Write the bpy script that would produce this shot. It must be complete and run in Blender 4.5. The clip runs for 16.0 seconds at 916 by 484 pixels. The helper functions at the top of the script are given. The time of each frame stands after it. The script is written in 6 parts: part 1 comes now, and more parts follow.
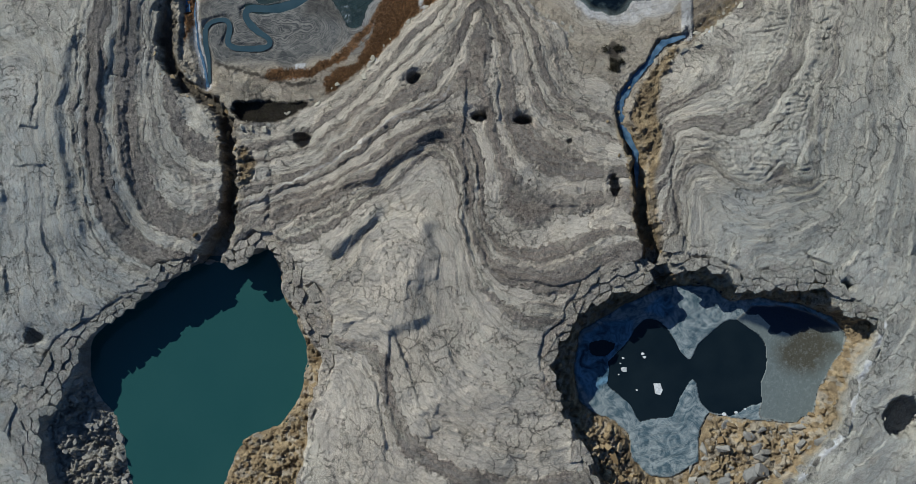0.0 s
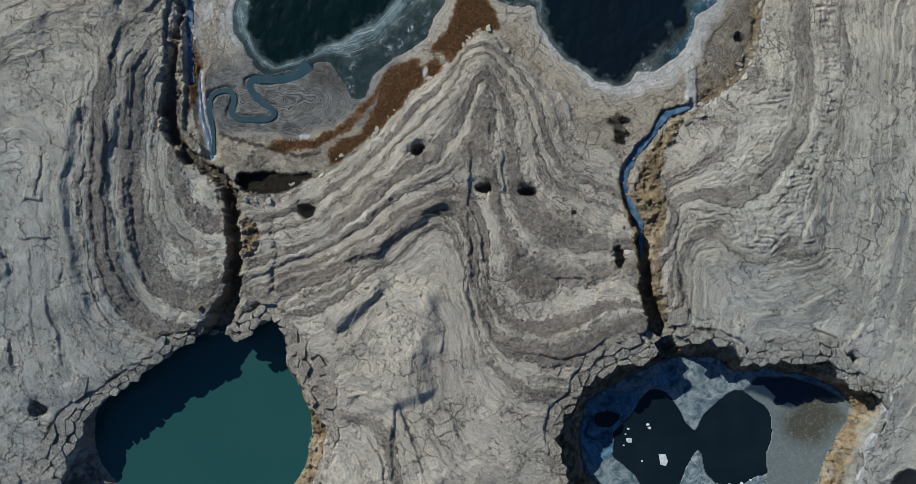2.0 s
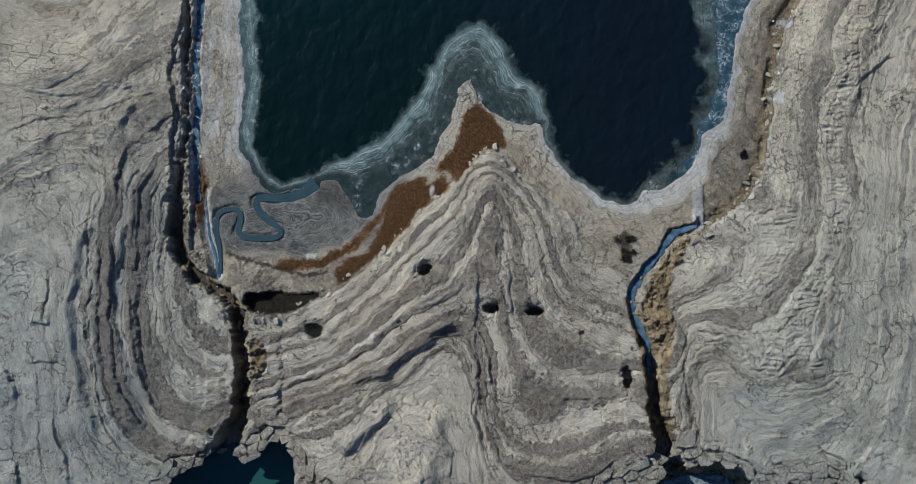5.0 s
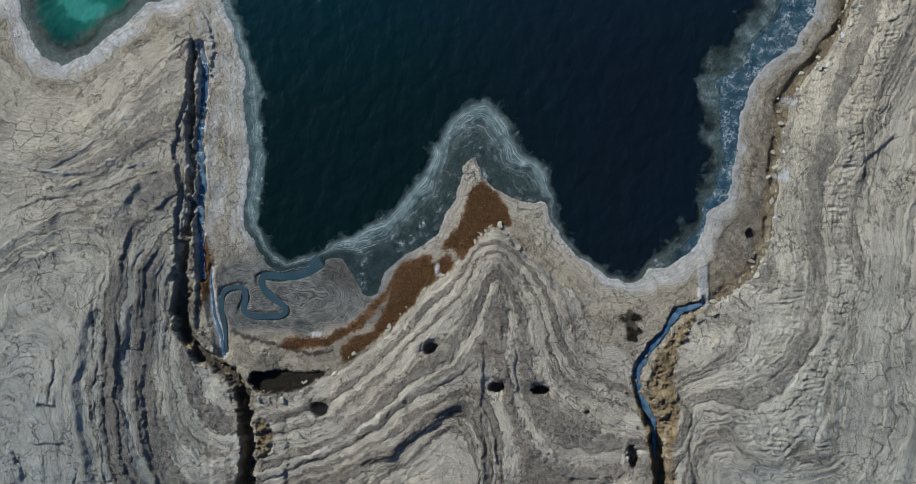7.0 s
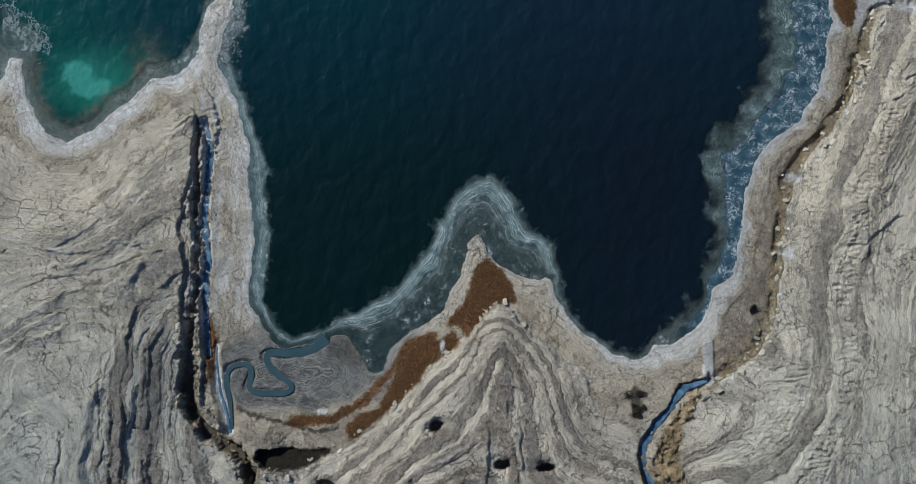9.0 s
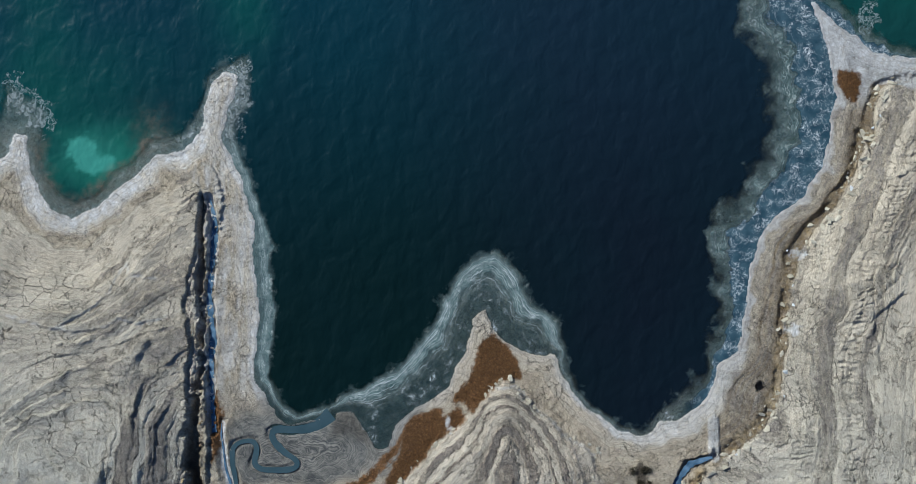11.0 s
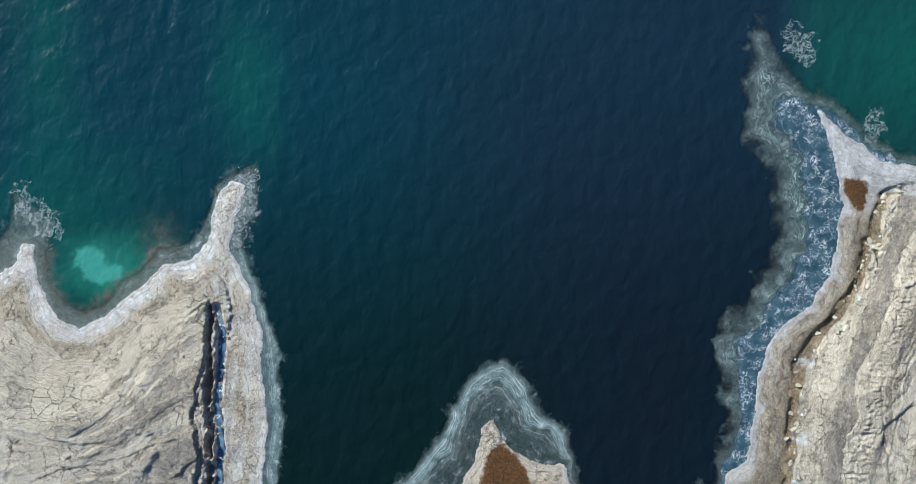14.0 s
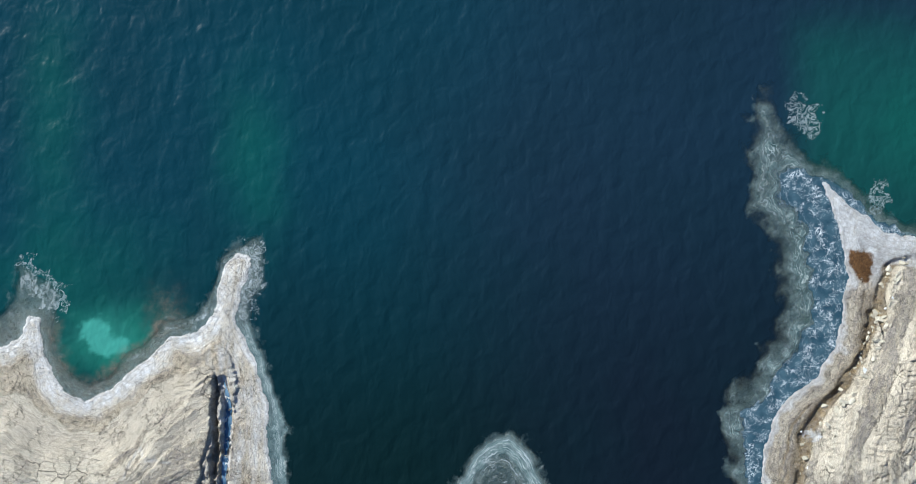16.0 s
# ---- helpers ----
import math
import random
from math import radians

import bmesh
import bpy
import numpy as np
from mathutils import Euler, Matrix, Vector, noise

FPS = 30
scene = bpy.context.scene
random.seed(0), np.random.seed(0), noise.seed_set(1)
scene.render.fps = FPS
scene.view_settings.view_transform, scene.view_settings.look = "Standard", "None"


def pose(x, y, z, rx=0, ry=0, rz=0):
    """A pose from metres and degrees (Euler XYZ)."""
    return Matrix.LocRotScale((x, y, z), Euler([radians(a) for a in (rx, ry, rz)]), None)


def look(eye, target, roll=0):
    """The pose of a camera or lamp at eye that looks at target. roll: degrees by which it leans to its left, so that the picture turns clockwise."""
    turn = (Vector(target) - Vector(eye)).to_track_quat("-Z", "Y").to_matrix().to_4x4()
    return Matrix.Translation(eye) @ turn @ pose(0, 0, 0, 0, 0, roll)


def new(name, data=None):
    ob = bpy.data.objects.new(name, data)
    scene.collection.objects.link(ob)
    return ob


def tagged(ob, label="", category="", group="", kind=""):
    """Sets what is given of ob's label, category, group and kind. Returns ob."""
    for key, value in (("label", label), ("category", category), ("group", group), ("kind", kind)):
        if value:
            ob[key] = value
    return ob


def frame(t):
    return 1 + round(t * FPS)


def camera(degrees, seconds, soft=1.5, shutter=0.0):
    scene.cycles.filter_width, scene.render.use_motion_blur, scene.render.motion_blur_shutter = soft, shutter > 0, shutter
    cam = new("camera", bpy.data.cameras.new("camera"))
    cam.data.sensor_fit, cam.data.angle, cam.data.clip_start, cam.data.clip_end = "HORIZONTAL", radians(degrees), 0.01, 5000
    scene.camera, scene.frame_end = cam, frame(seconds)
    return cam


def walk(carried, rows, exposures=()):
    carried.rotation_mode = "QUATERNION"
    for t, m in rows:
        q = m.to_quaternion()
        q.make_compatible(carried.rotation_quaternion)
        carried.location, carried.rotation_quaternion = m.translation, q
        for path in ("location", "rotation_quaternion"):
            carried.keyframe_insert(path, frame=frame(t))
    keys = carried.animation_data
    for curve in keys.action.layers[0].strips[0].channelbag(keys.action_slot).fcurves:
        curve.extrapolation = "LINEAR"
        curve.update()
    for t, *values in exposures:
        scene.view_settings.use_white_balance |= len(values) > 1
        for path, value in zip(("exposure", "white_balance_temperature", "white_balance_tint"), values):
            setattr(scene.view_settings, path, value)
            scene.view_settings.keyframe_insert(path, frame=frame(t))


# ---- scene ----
cam = camera(40.8, 16.0, soft=0.45)
EXPOSURES = [(t, stops, 5650, 8) for t, stops in ((0, -0.02), (7.5, -0.02), (9.2, 0.10), (12, 0.46), (14, 0.72), (16, 0.90))]
# seconds, eye in metres, turn in degrees
PATH = [
    (0, 1.675, -1.934, 142.151, 2.523, 2.493, 0.086),
    (0.5, 1.470, -0.294, 142.219, 2.610, 2.469, 0.066),
    (1, 1.325, 1.516, 142.292, 2.694, 2.465, 0.037),
    (1.5, 1.205, 3.475, 142.371, 2.765, 2.469, 0.001),
    (2, 1.086, 5.562, 142.458, 2.816, 2.474, -0.038),
    (2.5, 0.953, 7.758, 142.553, 2.845, 2.472, -0.079),
    (3, 0.798, 10.043, 142.654, 2.849, 2.463, -0.122),
    (3.5, 0.617, 12.401, 142.763, 2.830, 2.444, -0.164),
    (4, 0.413, 14.815, 142.877, 2.789, 2.417, -0.207),
    (6.5, -0.756, 27.237, 143.489, 2.393, 2.223, -0.420),
    (7, -0.973, 29.711, 143.612, 2.305, 2.189, -0.464),
    (7.5, -1.173, 32.160, 143.732, 2.225, 2.162, -0.509),
    (8, -1.352, 34.576, 143.849, 2.156, 2.140, -0.555),
    (8.5, -1.511, 36.955, 143.962, 2.099, 2.126, -0.603),
    (9, -1.651, 39.291, 144.072, 2.057, 2.117, -0.651),
    (11.5, -2.257, 50.238, 144.568, 2.090, 2.105, -0.895),
    (12, -2.404, 52.276, 144.662, 2.142, 2.093, -0.942),
    (12.5, -2.574, 54.265, 144.757, 2.206, 2.073, -0.987),
    (13, -2.768, 56.209, 144.854, 2.282, 2.045, -1.029),
    (13.5, -2.983, 58.109, 144.956, 2.369, 2.010, -1.070),
    (14, -3.211, 59.969, 145.064, 2.466, 1.971, -1.108),
    (14.5, -3.439, 61.794, 145.179, 2.575, 1.934, -1.144),
    (15, -3.642, 63.587, 145.305, 2.699, 1.906, -1.179),
    (15.5, -3.787, 65.353, 145.441, 2.842, 1.901, -1.214),
    (16, -3.829, 67.096, 145.590, 3.012, 1.935, -1.251),
]
walk(cam, [(t, pose(*p)) for t, *p in PATH], EXPOSURES)

# ---- daylight: clear sky, sun from the upper left of the plan ----
SUN_HEIGHT, SUN_TURN = radians(36.5), radians(-46)
world = bpy.data.worlds.new("clear_sky")
scene.world = world
world.use_nodes = True
wn = world.node_tree.nodes
sky = wn.new("ShaderNodeTexSky")
sky.sky_type, sky.sun_disc, sky.sun_elevation, sky.sun_rotation = "NISHITA", False, SUN_HEIGHT, SUN_TURN
sky.air_density, sky.dust_density, sky.ozone_density = 1.1, 0.2, 6.0
world.node_tree.links.new(sky.outputs[0], wn["Background"].inputs[0])
wn["Background"].inputs[1].default_value = 0.067
sun_data = bpy.data.lights.new("sun", "SUN")
sun_data.energy, sun_data.angle, sun_data.color = 5.0, radians(0.55), (1.0, 0.935, 0.785)
sun = new("sun", sun_data)
to_sun = Vector((math.sin(SUN_TURN) * math.cos(SUN_HEIGHT), math.cos(SUN_TURN) * math.cos(SUN_HEIGHT), math.sin(SUN_HEIGHT)))
sun.matrix_world = look(to_sun * 300, (0, 0, 0))

# ---- materials ----
def material(name):
    m = bpy.data.materials.new(name)
    m.use_nodes = True
    return m, m.node_tree, m.node_tree.nodes["Principled BSDF"]


class Net:
    """Short hand for node trees."""
    def __init__(self, tree):
        self.t = tree

    def add(self, kind, **sets):
        n = self.t.nodes.new(kind)
        for k, v in sets.items():
            if k in n.inputs:
                n.inputs[k].default_value = v
        return n

    def link(self, a, b):
        self.t.links.new(a, b)

    def coords(self):
        return self.t.nodes.new("ShaderNodeTexCoord").outputs["Object"]

    def noise(self, scale, detail=4.0, rough=0.55, vec=None, distort=0.0):
        n = self.add("ShaderNodeTexNoise", Scale=scale, Detail=detail, Roughness=rough, Distortion=distort)
        self.link(vec or self.coords(), n.inputs["Vector"])
        return n.outputs["Fac"]

    def ramp(self, fac, a, b, lo=(0, 0, 0, 1), hi=(1, 1, 1, 1)):
        n = self.t.nodes.new("ShaderNodeValToRGB")
        n.color_ramp.elements[0].position, n.color_ramp.elements[1].position = a, b
        n.color_ramp.elements[0].color, n.color_ramp.elements[1].color = lo, hi
        self.link(fac, n.inputs[0])
        return n.outputs[0]

    def math(self, op, a, b=None, clamp=False):
        n = self.t.nodes.new("ShaderNodeMath")
        n.operation, n.use_clamp = op, clamp
        for i, v in enumerate((a, b)):
            if v is None:
                continue
            if isinstance(v, (int, float)):
                n.inputs[i].default_value = v
            else:
                self.link(v, n.inputs[i])
        return n.outputs[0]

    def mix(self, fac, a, b):
        n = self.t.nodes.new("ShaderNodeMix")
        n.data_type = "RGBA"
        for sock, v in ((n.inputs[0], fac), (n.inputs[6], a), (n.inputs[7], b)):
            if isinstance(v, (int, float)):
                sock.default_value = v
            elif isinstance(v, tuple):
                sock.default_value = (*v, 1) if len(v) == 3 else v
            else:
                self.link(v, sock)
        return n.outputs[2]

    def parts(self, attr):
        n = self.t.nodes.new("ShaderNodeAttribute")
        n.attribute_name = attr
        s = self.t.nodes.new("ShaderNodeSeparateColor")
        self.link(n.outputs["Color"], s.inputs[0])
        return s.outputs[0], s.outputs[1], s.outputs[2], n.outputs["Alpha"]

    def bump(self, height, strength, distance, normal=None):
        n = self.add("ShaderNodeBump", Strength=strength, Distance=distance)
        self.link(height, n.inputs["Height"])
        if normal:
            self.link(normal, n.inputs["Normal"])
        return n.outputs[0]


def ground_material():
    m, t, p = material("dry_mud")
    n = Net(t)
    stony, salt, soil, mud = n.parts("cover_a")
    rust, black, blue, silt = n.parts("cover_b")
    big, midn, fine = n.noise(0.12, 5), n.noise(0.9, 5, 0.6), n.noise(6.5, 3, 0.7)
    # thin strata that follow the strand lines
    lv = t.nodes.new("ShaderNodeAttribute")
    lv.attribute_name = "strand"
    wob = n.math("MULTIPLY", n.noise(0.6, 5, 0.6), 0.32)
    lvw = n.math("ADD", lv.outputs["Fac"], wob)

    def strata(freq, detail):
        q = n.add("ShaderNodeTexNoise", Scale=freq, Detail=detail, Roughness=0.65)
        q.noise_dimensions = "1D"
        n.link(lvw, q.inputs["W"])
        return q.outputs["Fac"]
    thin, wide = strata(7.0, 3.0), strata(1.6, 2.0)
    # streaks drawn out along the strand lines
    place = t.nodes.new("ShaderNodeSeparateXYZ")
    n.link(n.coords(), place.inputs[0])

    def drawn_out(across, along, detail, rough):
        v = t.nodes.new("ShaderNodeCombineXYZ")
        for k, q in enumerate((n.math("MULTIPLY", lvw, across), n.math("MULTIPLY", place.outputs[0], along), n.math("MULTIPLY", place.outputs[1], along))):
            n.link(q, v.inputs[k])
        return n.noise(1.0, detail, rough, v.outputs[0])
    flow, flow_fine = drawn_out(3.2, 0.42, 6.0, 0.66), drawn_out(11.0, 1.5, 4.0, 0.7)
    aside = n.ramp(n.math("ADD", n.math("MULTIPLY", n.math("ABSOLUTE", n.math("ADD", place.outputs[0], 6.0)), 0.02), n.math("MULTIPLY", n.math("SUBTRACT", big, 0.5), 0.5)), 0.3, 0.75)
    pale = n.mix(aside, n.mix(n.ramp(big, 0.35, 0.65), (0.605, 0.512, 0.405), (0.55, 0.485, 0.395)), n.mix(n.ramp(big, 0.35, 0.65), (0.435, 0.436, 0.378), (0.388, 0.407, 0.385)))
    # the soil is yellower towards the lake
    nearer = n.ramp(n.math("ADD", n.math("MULTIPLY", place.outputs[1], 0.01), n.math("MULTIPLY", big, 0.2)), 0.22, 0.6)
    pale = n.mix(n.math("MULTIPLY", nearer, 0.75), n.mix(0.25, pale, (0.415, 0.41, 0.375)), (0.605, 0.518, 0.395))
    # blue shade of the western slopes, put into the ground colour
    west_shade = n.ramp(n.math("ADD", n.math("MULTIPLY", place.outputs[0], -0.02), n.math("MULTIPLY", big, 0.3)), 0.95, 1.2)
    pale = n.mix(n.math("MULTIPLY", west_shade, n.math("SUBTRACT", 0.6, n.math("MULTIPLY", nearer, 0.6))), pale, (0.305, 0.338, 0.345))
    pale = n.mix(n.math("MULTIPLY", n.ramp(midn, 0.3, 0.7), 0.4), pale, (0.555, 0.495, 0.40))
    pale = n.mix(n.math("MULTIPLY", n.ramp(flow, 0.36, 0.5, (1, 1, 1, 1), (0, 0, 0, 1)), n.math("SUBTRACT", 0.38, n.math("MULTIPLY", nearer, 0.2))), pale, (0.275, 0.255, 0.235))
    pale = n.mix(n.math("MULTIPLY", n.ramp(flow, 0.54, 0.68), 0.5), pale, (0.63, 0.56, 0.445))
    pale = n.mix(n.math("MULTIPLY", n.ramp(flow_fine, 0.38, 0.48, (1, 1, 1, 1), (0, 0, 0, 1)), 0.35), pale, (0.24, 0.22, 0.20))
    pale = n.mix(n.math("MULTIPLY", n.ramp(thin, 0.53, 0.62), 0.4), pale, (0.25, 0.232, 0.205))
    pale = n.mix(n.math("MULTIPLY", n.ramp(strata(16.0, 2.0), 0.5, 0.62), 0.22), pale, (0.245, 0.23, 0.20))
    pale = n.mix(n.math("MULTIPLY", n.ramp(wide, 0.36, 0.46, (1, 1, 1, 1), (0, 0, 0, 1)), 0.4), pale, (0.51, 0.475, 0.39))
    dark = n.mix(aside, n.mix(n.ramp(fine, 0.42, 0.58), (0.208, 0.174, 0.154), (0.395, 0.338, 0.292)), n.mix(n.ramp(fine, 0.42, 0.58), (0.185, 0.170, 0.164), (0.352, 0.325, 0.302)))
    dark = n.mix(n.math("MULTIPLY", n.ramp(thin, 0.48, 0.54), 0.75), dark, (0.33, 0.305, 0.28))
    rag = n.math("ADD", n.math("ADD", stony, n.math("MULTIPLY", n.math("SUBTRACT", fine, 0.5), 0.8)), n.math("ADD", n.math("MULTIPLY", n.math("SUBTRACT", flow_fine, 0.5), 1.0), n.math("MULTIPLY", n.math("SUBTRACT", flow, 0.5), 2.2)))
    col = n.mix(n.math("MULTIPLY", n.ramp(rag, 0.28, 0.6), 0.85), pale, dark)
    speck = n.ramp(n.noise(9.0, 3, 0.8), 0.34, 0.60, (0.42, 0.40, 0.39, 1), (1.18, 1.17, 1.14, 1))
    # shrinkage cracks on the smooth mud; the shade of their depth is put into the colour
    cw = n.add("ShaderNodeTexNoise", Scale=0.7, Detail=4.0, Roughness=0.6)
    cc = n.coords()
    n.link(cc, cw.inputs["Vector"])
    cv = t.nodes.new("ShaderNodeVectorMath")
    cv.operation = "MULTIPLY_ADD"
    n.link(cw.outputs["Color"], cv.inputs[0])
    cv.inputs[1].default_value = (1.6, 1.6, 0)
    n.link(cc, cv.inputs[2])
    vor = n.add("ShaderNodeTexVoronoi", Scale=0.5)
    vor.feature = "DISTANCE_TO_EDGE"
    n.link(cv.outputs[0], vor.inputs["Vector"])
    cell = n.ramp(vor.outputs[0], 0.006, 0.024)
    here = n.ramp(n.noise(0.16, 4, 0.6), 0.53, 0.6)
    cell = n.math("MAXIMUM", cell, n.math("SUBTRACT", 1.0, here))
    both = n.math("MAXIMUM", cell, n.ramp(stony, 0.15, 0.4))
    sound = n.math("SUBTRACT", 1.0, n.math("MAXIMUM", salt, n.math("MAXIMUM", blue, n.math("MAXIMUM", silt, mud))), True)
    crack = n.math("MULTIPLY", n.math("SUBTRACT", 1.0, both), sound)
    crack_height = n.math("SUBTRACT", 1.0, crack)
    mul = t.nodes.new("ShaderNodeMix")
    mul.data_type, mul.blend_type = "RGBA", "MULTIPLY"
    n.link(n.ramp(n.noise(0.17, 4, 0.6), 0.38, 0.62, (0.4, 0.4, 0.4, 1), (0.95, 0.95, 0.95, 1)), mul.inputs[0])
    n.link(col, mul.inputs[6])
    n.link(speck, mul.inputs[7])
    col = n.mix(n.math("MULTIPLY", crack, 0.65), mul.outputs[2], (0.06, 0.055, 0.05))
    # crumbs and stones of the rough bands, and wandering hairline cracks
    grit = n.add("ShaderNodeTexVoronoi", Scale=3.1)
    n.link(cv.outputs[0], grit.inputs["Vector"])
    rough_here = n.math("MULTIPLY", n.ramp(n.math("ADD", stony, n.math("MULTIPLY", n.noise(0.5, 5, 0.65), 0.9)), 0.45, 0.85), sound)
    tint = t.nodes.new("ShaderNodeSeparateColor")
    n.link(grit.outputs["Color"], tint.inputs[0])
    shade = n.ramp(tint.outputs[0], 0.0, 1.0, (0.70, 0.68, 0.66, 1), (1.28, 1.25, 1.20, 1))
    crumb = t.nodes.new("ShaderNodeMix")
    crumb.data_type, crumb.blend_type = "RGBA", "MULTIPLY"
    n.link(n.math("MULTIPLY", rough_here, 0.75), crumb.inputs[0])
    n.link(col, crumb.inputs[6])
    n.link(shade, crumb.inputs[7])
    hair = n.math("ABSOLUTE", n.math("SUBTRACT", n.noise(0.42, 7, 0.58, distort=0.5), 0.5))
    hair = n.math("MULTIPLY", n.ramp(hair, 0.0018, 0.0075, (1, 1, 1, 1), (0, 0, 0, 1)), n.ramp(n.noise(0.22, 3, 0.5), 0.42, 0.52))
    hair = n.math("MULTIPLY", hair, sound)
    # hairline cracks get the same depth shade painted into the colour
    col = n.mix(n.math("MULTIPLY", hair, 0.7), crumb.outputs[2], (0.06, 0.055, 0.05))
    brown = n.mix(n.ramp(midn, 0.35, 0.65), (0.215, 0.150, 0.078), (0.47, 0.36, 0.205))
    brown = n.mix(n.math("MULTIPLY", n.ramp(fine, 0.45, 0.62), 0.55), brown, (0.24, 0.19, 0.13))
    # dark patches put the shade of pit banks and hollows into the soil colour
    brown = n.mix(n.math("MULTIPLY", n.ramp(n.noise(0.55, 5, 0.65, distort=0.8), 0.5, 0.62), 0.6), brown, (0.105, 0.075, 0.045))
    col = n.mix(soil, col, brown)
    mudc = n.mix(n.ramp(n.math("ADD", n.math("MULTIPLY", thin, 0.5), n.math("MULTIPLY", n.noise(0.7, 6, 0.65, distort=1.6), 0.5)), 0.42, 0.6), (0.042, 0.052, 0.060), (0.25, 0.24, 0.215))
    col = n.mix(n.math("MULTIPLY", mud, 0.9), col, mudc)
    white = n.mix(n.ramp(n.noise(1.4, 6, 0.65, distort=0.8), 0.35, 0.65), (0.44, 0.43, 0.42), (0.72, 0.72, 0.72))
    white = n.mix(n.math("MULTIPLY", n.ramp(thin, 0.46, 0.62), 0.35), white, (0.33, 0.325, 0.32))
    saltf = n.math("MULTIPLY", salt, n.ramp(n.noise(2.2, 5, 0.65), 0.18, 0.5), True)
    col = n.mix(saltf, col, white)
    rustc = n.mix(n.ramp(n.noise(3.5, 5, 0.7), 0.35, 0.65), (0.07, 0.036, 0.015), (0.21, 0.105, 0.040))
    col = n.mix(rust, col, rustc)
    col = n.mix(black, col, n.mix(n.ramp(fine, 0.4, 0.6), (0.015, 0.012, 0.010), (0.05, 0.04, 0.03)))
    # pond floors: grey-teal salt mud with flow rings, deep blue brine with the rim's shade in its colour, a brown film
    swirl = n.math("ADD", n.math("MULTIPLY", thin, 0.2), n.math("MULTIPLY", n.noise(0.5, 7, 0.66, distort=2.2), 0.8))
    teal = n.mix(n.ramp(swirl, 0.42, 0.62), (0.055, 0.090, 0.112), (0.265, 0.30, 0.305))
    teal = n.mix(n.math("MULTIPLY", n.ramp(n.noise(0.7, 6, 0.7, distort=0.8), 0.54, 0.66), 0.6), teal, (0.33, 0.36, 0.36))
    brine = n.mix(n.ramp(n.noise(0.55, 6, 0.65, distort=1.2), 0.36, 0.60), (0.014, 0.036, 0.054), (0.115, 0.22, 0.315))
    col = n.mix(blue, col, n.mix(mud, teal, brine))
    film_col = n.mix(n.ramp(n.math("ADD", soil, n.math("MULTIPLY", n.math("SUBTRACT", n.noise(0.45, 5, 0.6, distort=0.8), 0.5), 0.7)), 0.15, 0.75), (0.115, 0.137, 0.135), (0.060, 0.057, 0.042))
    film_col = n.mix(n.math("MULTIPLY", n.ramp(n.noise(3.0, 5, 0.75), 0.5, 0.68), 0.35), film_col, (0.26, 0.29, 0.29))
    # the film's dark blue strip is the rim's shadow put into the colour
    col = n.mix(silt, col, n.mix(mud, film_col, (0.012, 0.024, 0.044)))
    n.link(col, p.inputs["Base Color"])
    rough = n.mix(n.math("MAXIMUM", n.math("MULTIPLY", mud, 0.8), silt), (0.95,) * 3, (0.5,) * 3)
    n.link(rough, p.inputs["Roughness"])
    p.inputs["Specular IOR Level"].default_value = 0.25
    b0 = n.bump(n.math("ADD", n.math("ADD", flow, n.math("MULTIPLY", flow_fine, 0.5)), n.math("MULTIPLY", thin, 0.3)), 0.7, 0.42)
    b1 = n.bump(n.noise(1.3, 7, 0.66), 0.5, 0.12, b0)
    crease = t.nodes.new("ShaderNodeTexNoise")
    crease.noise_type = "RIDGED_MULTIFRACTAL"
    for key, v in (("Scale", 1.5), ("Detail", 5.0), ("Roughness", 0.62), ("Lacunarity", 2.1), ("Offset", 0.9), ("Gain", 1.6), ("Distortion", 0.4)):
        crease.inputs[key].default_value = v
    n.link(cv.outputs[0], crease.inputs["Vector"])
    worn = n.ramp(n.noise(0.2, 4, 0.6), 0.35, 0.65, (0.35, 0.35, 0.35, 1), (1, 1, 1, 1))
    b1 = n.bump(n.math("MULTIPLY", crease.outputs["Fac"], worn), 0.9, 0.12, b1)
    b2 = n.bump(crack_height, 1.0, 0.3, b1)
    b2 = n.bump(n.math("SUBTRACT", 1.0, hair), 1.0, 0.3, b2)
    b2 = n.bump(n.math("MULTIPLY", n.math("SUBTRACT", 1.0, grit.outputs["Distance"]), n.math("ADD", n.math("MULTIPLY", rough_here, 0.8), 0.1)), 1.0, 0.22, b2)
    crumbly = n.math("ADD", n.math("MULTIPLY", n.ramp(stony, 0.2, 0.6), 0.75), n.ramp(n.noise(0.3, 3, 0.6), 0.4, 0.7, (0.22, 0.22, 0.22, 1), (0.6, 0.6, 0.6, 1)))
    b3 = n.bump(n.math("MULTIPLY", n.noise(8.0, 3, 0.75), crumbly), 1.0, 0.5, b2)
    film = n.math("MAXIMUM", silt, n.math("MULTIPLY", blue, 0.8))
    for b, k in ((b0, 0.7), (b1, 0.5), (b3, 1.0)):
        n.link(n.math("MULTIPLY", n.math("SUBTRACT", 1.0, n.math("MULTIPLY", film, 0.9)), k), b.node.inputs["Strength"])
    n.link(b3, p.inputs["Normal"])
    return m


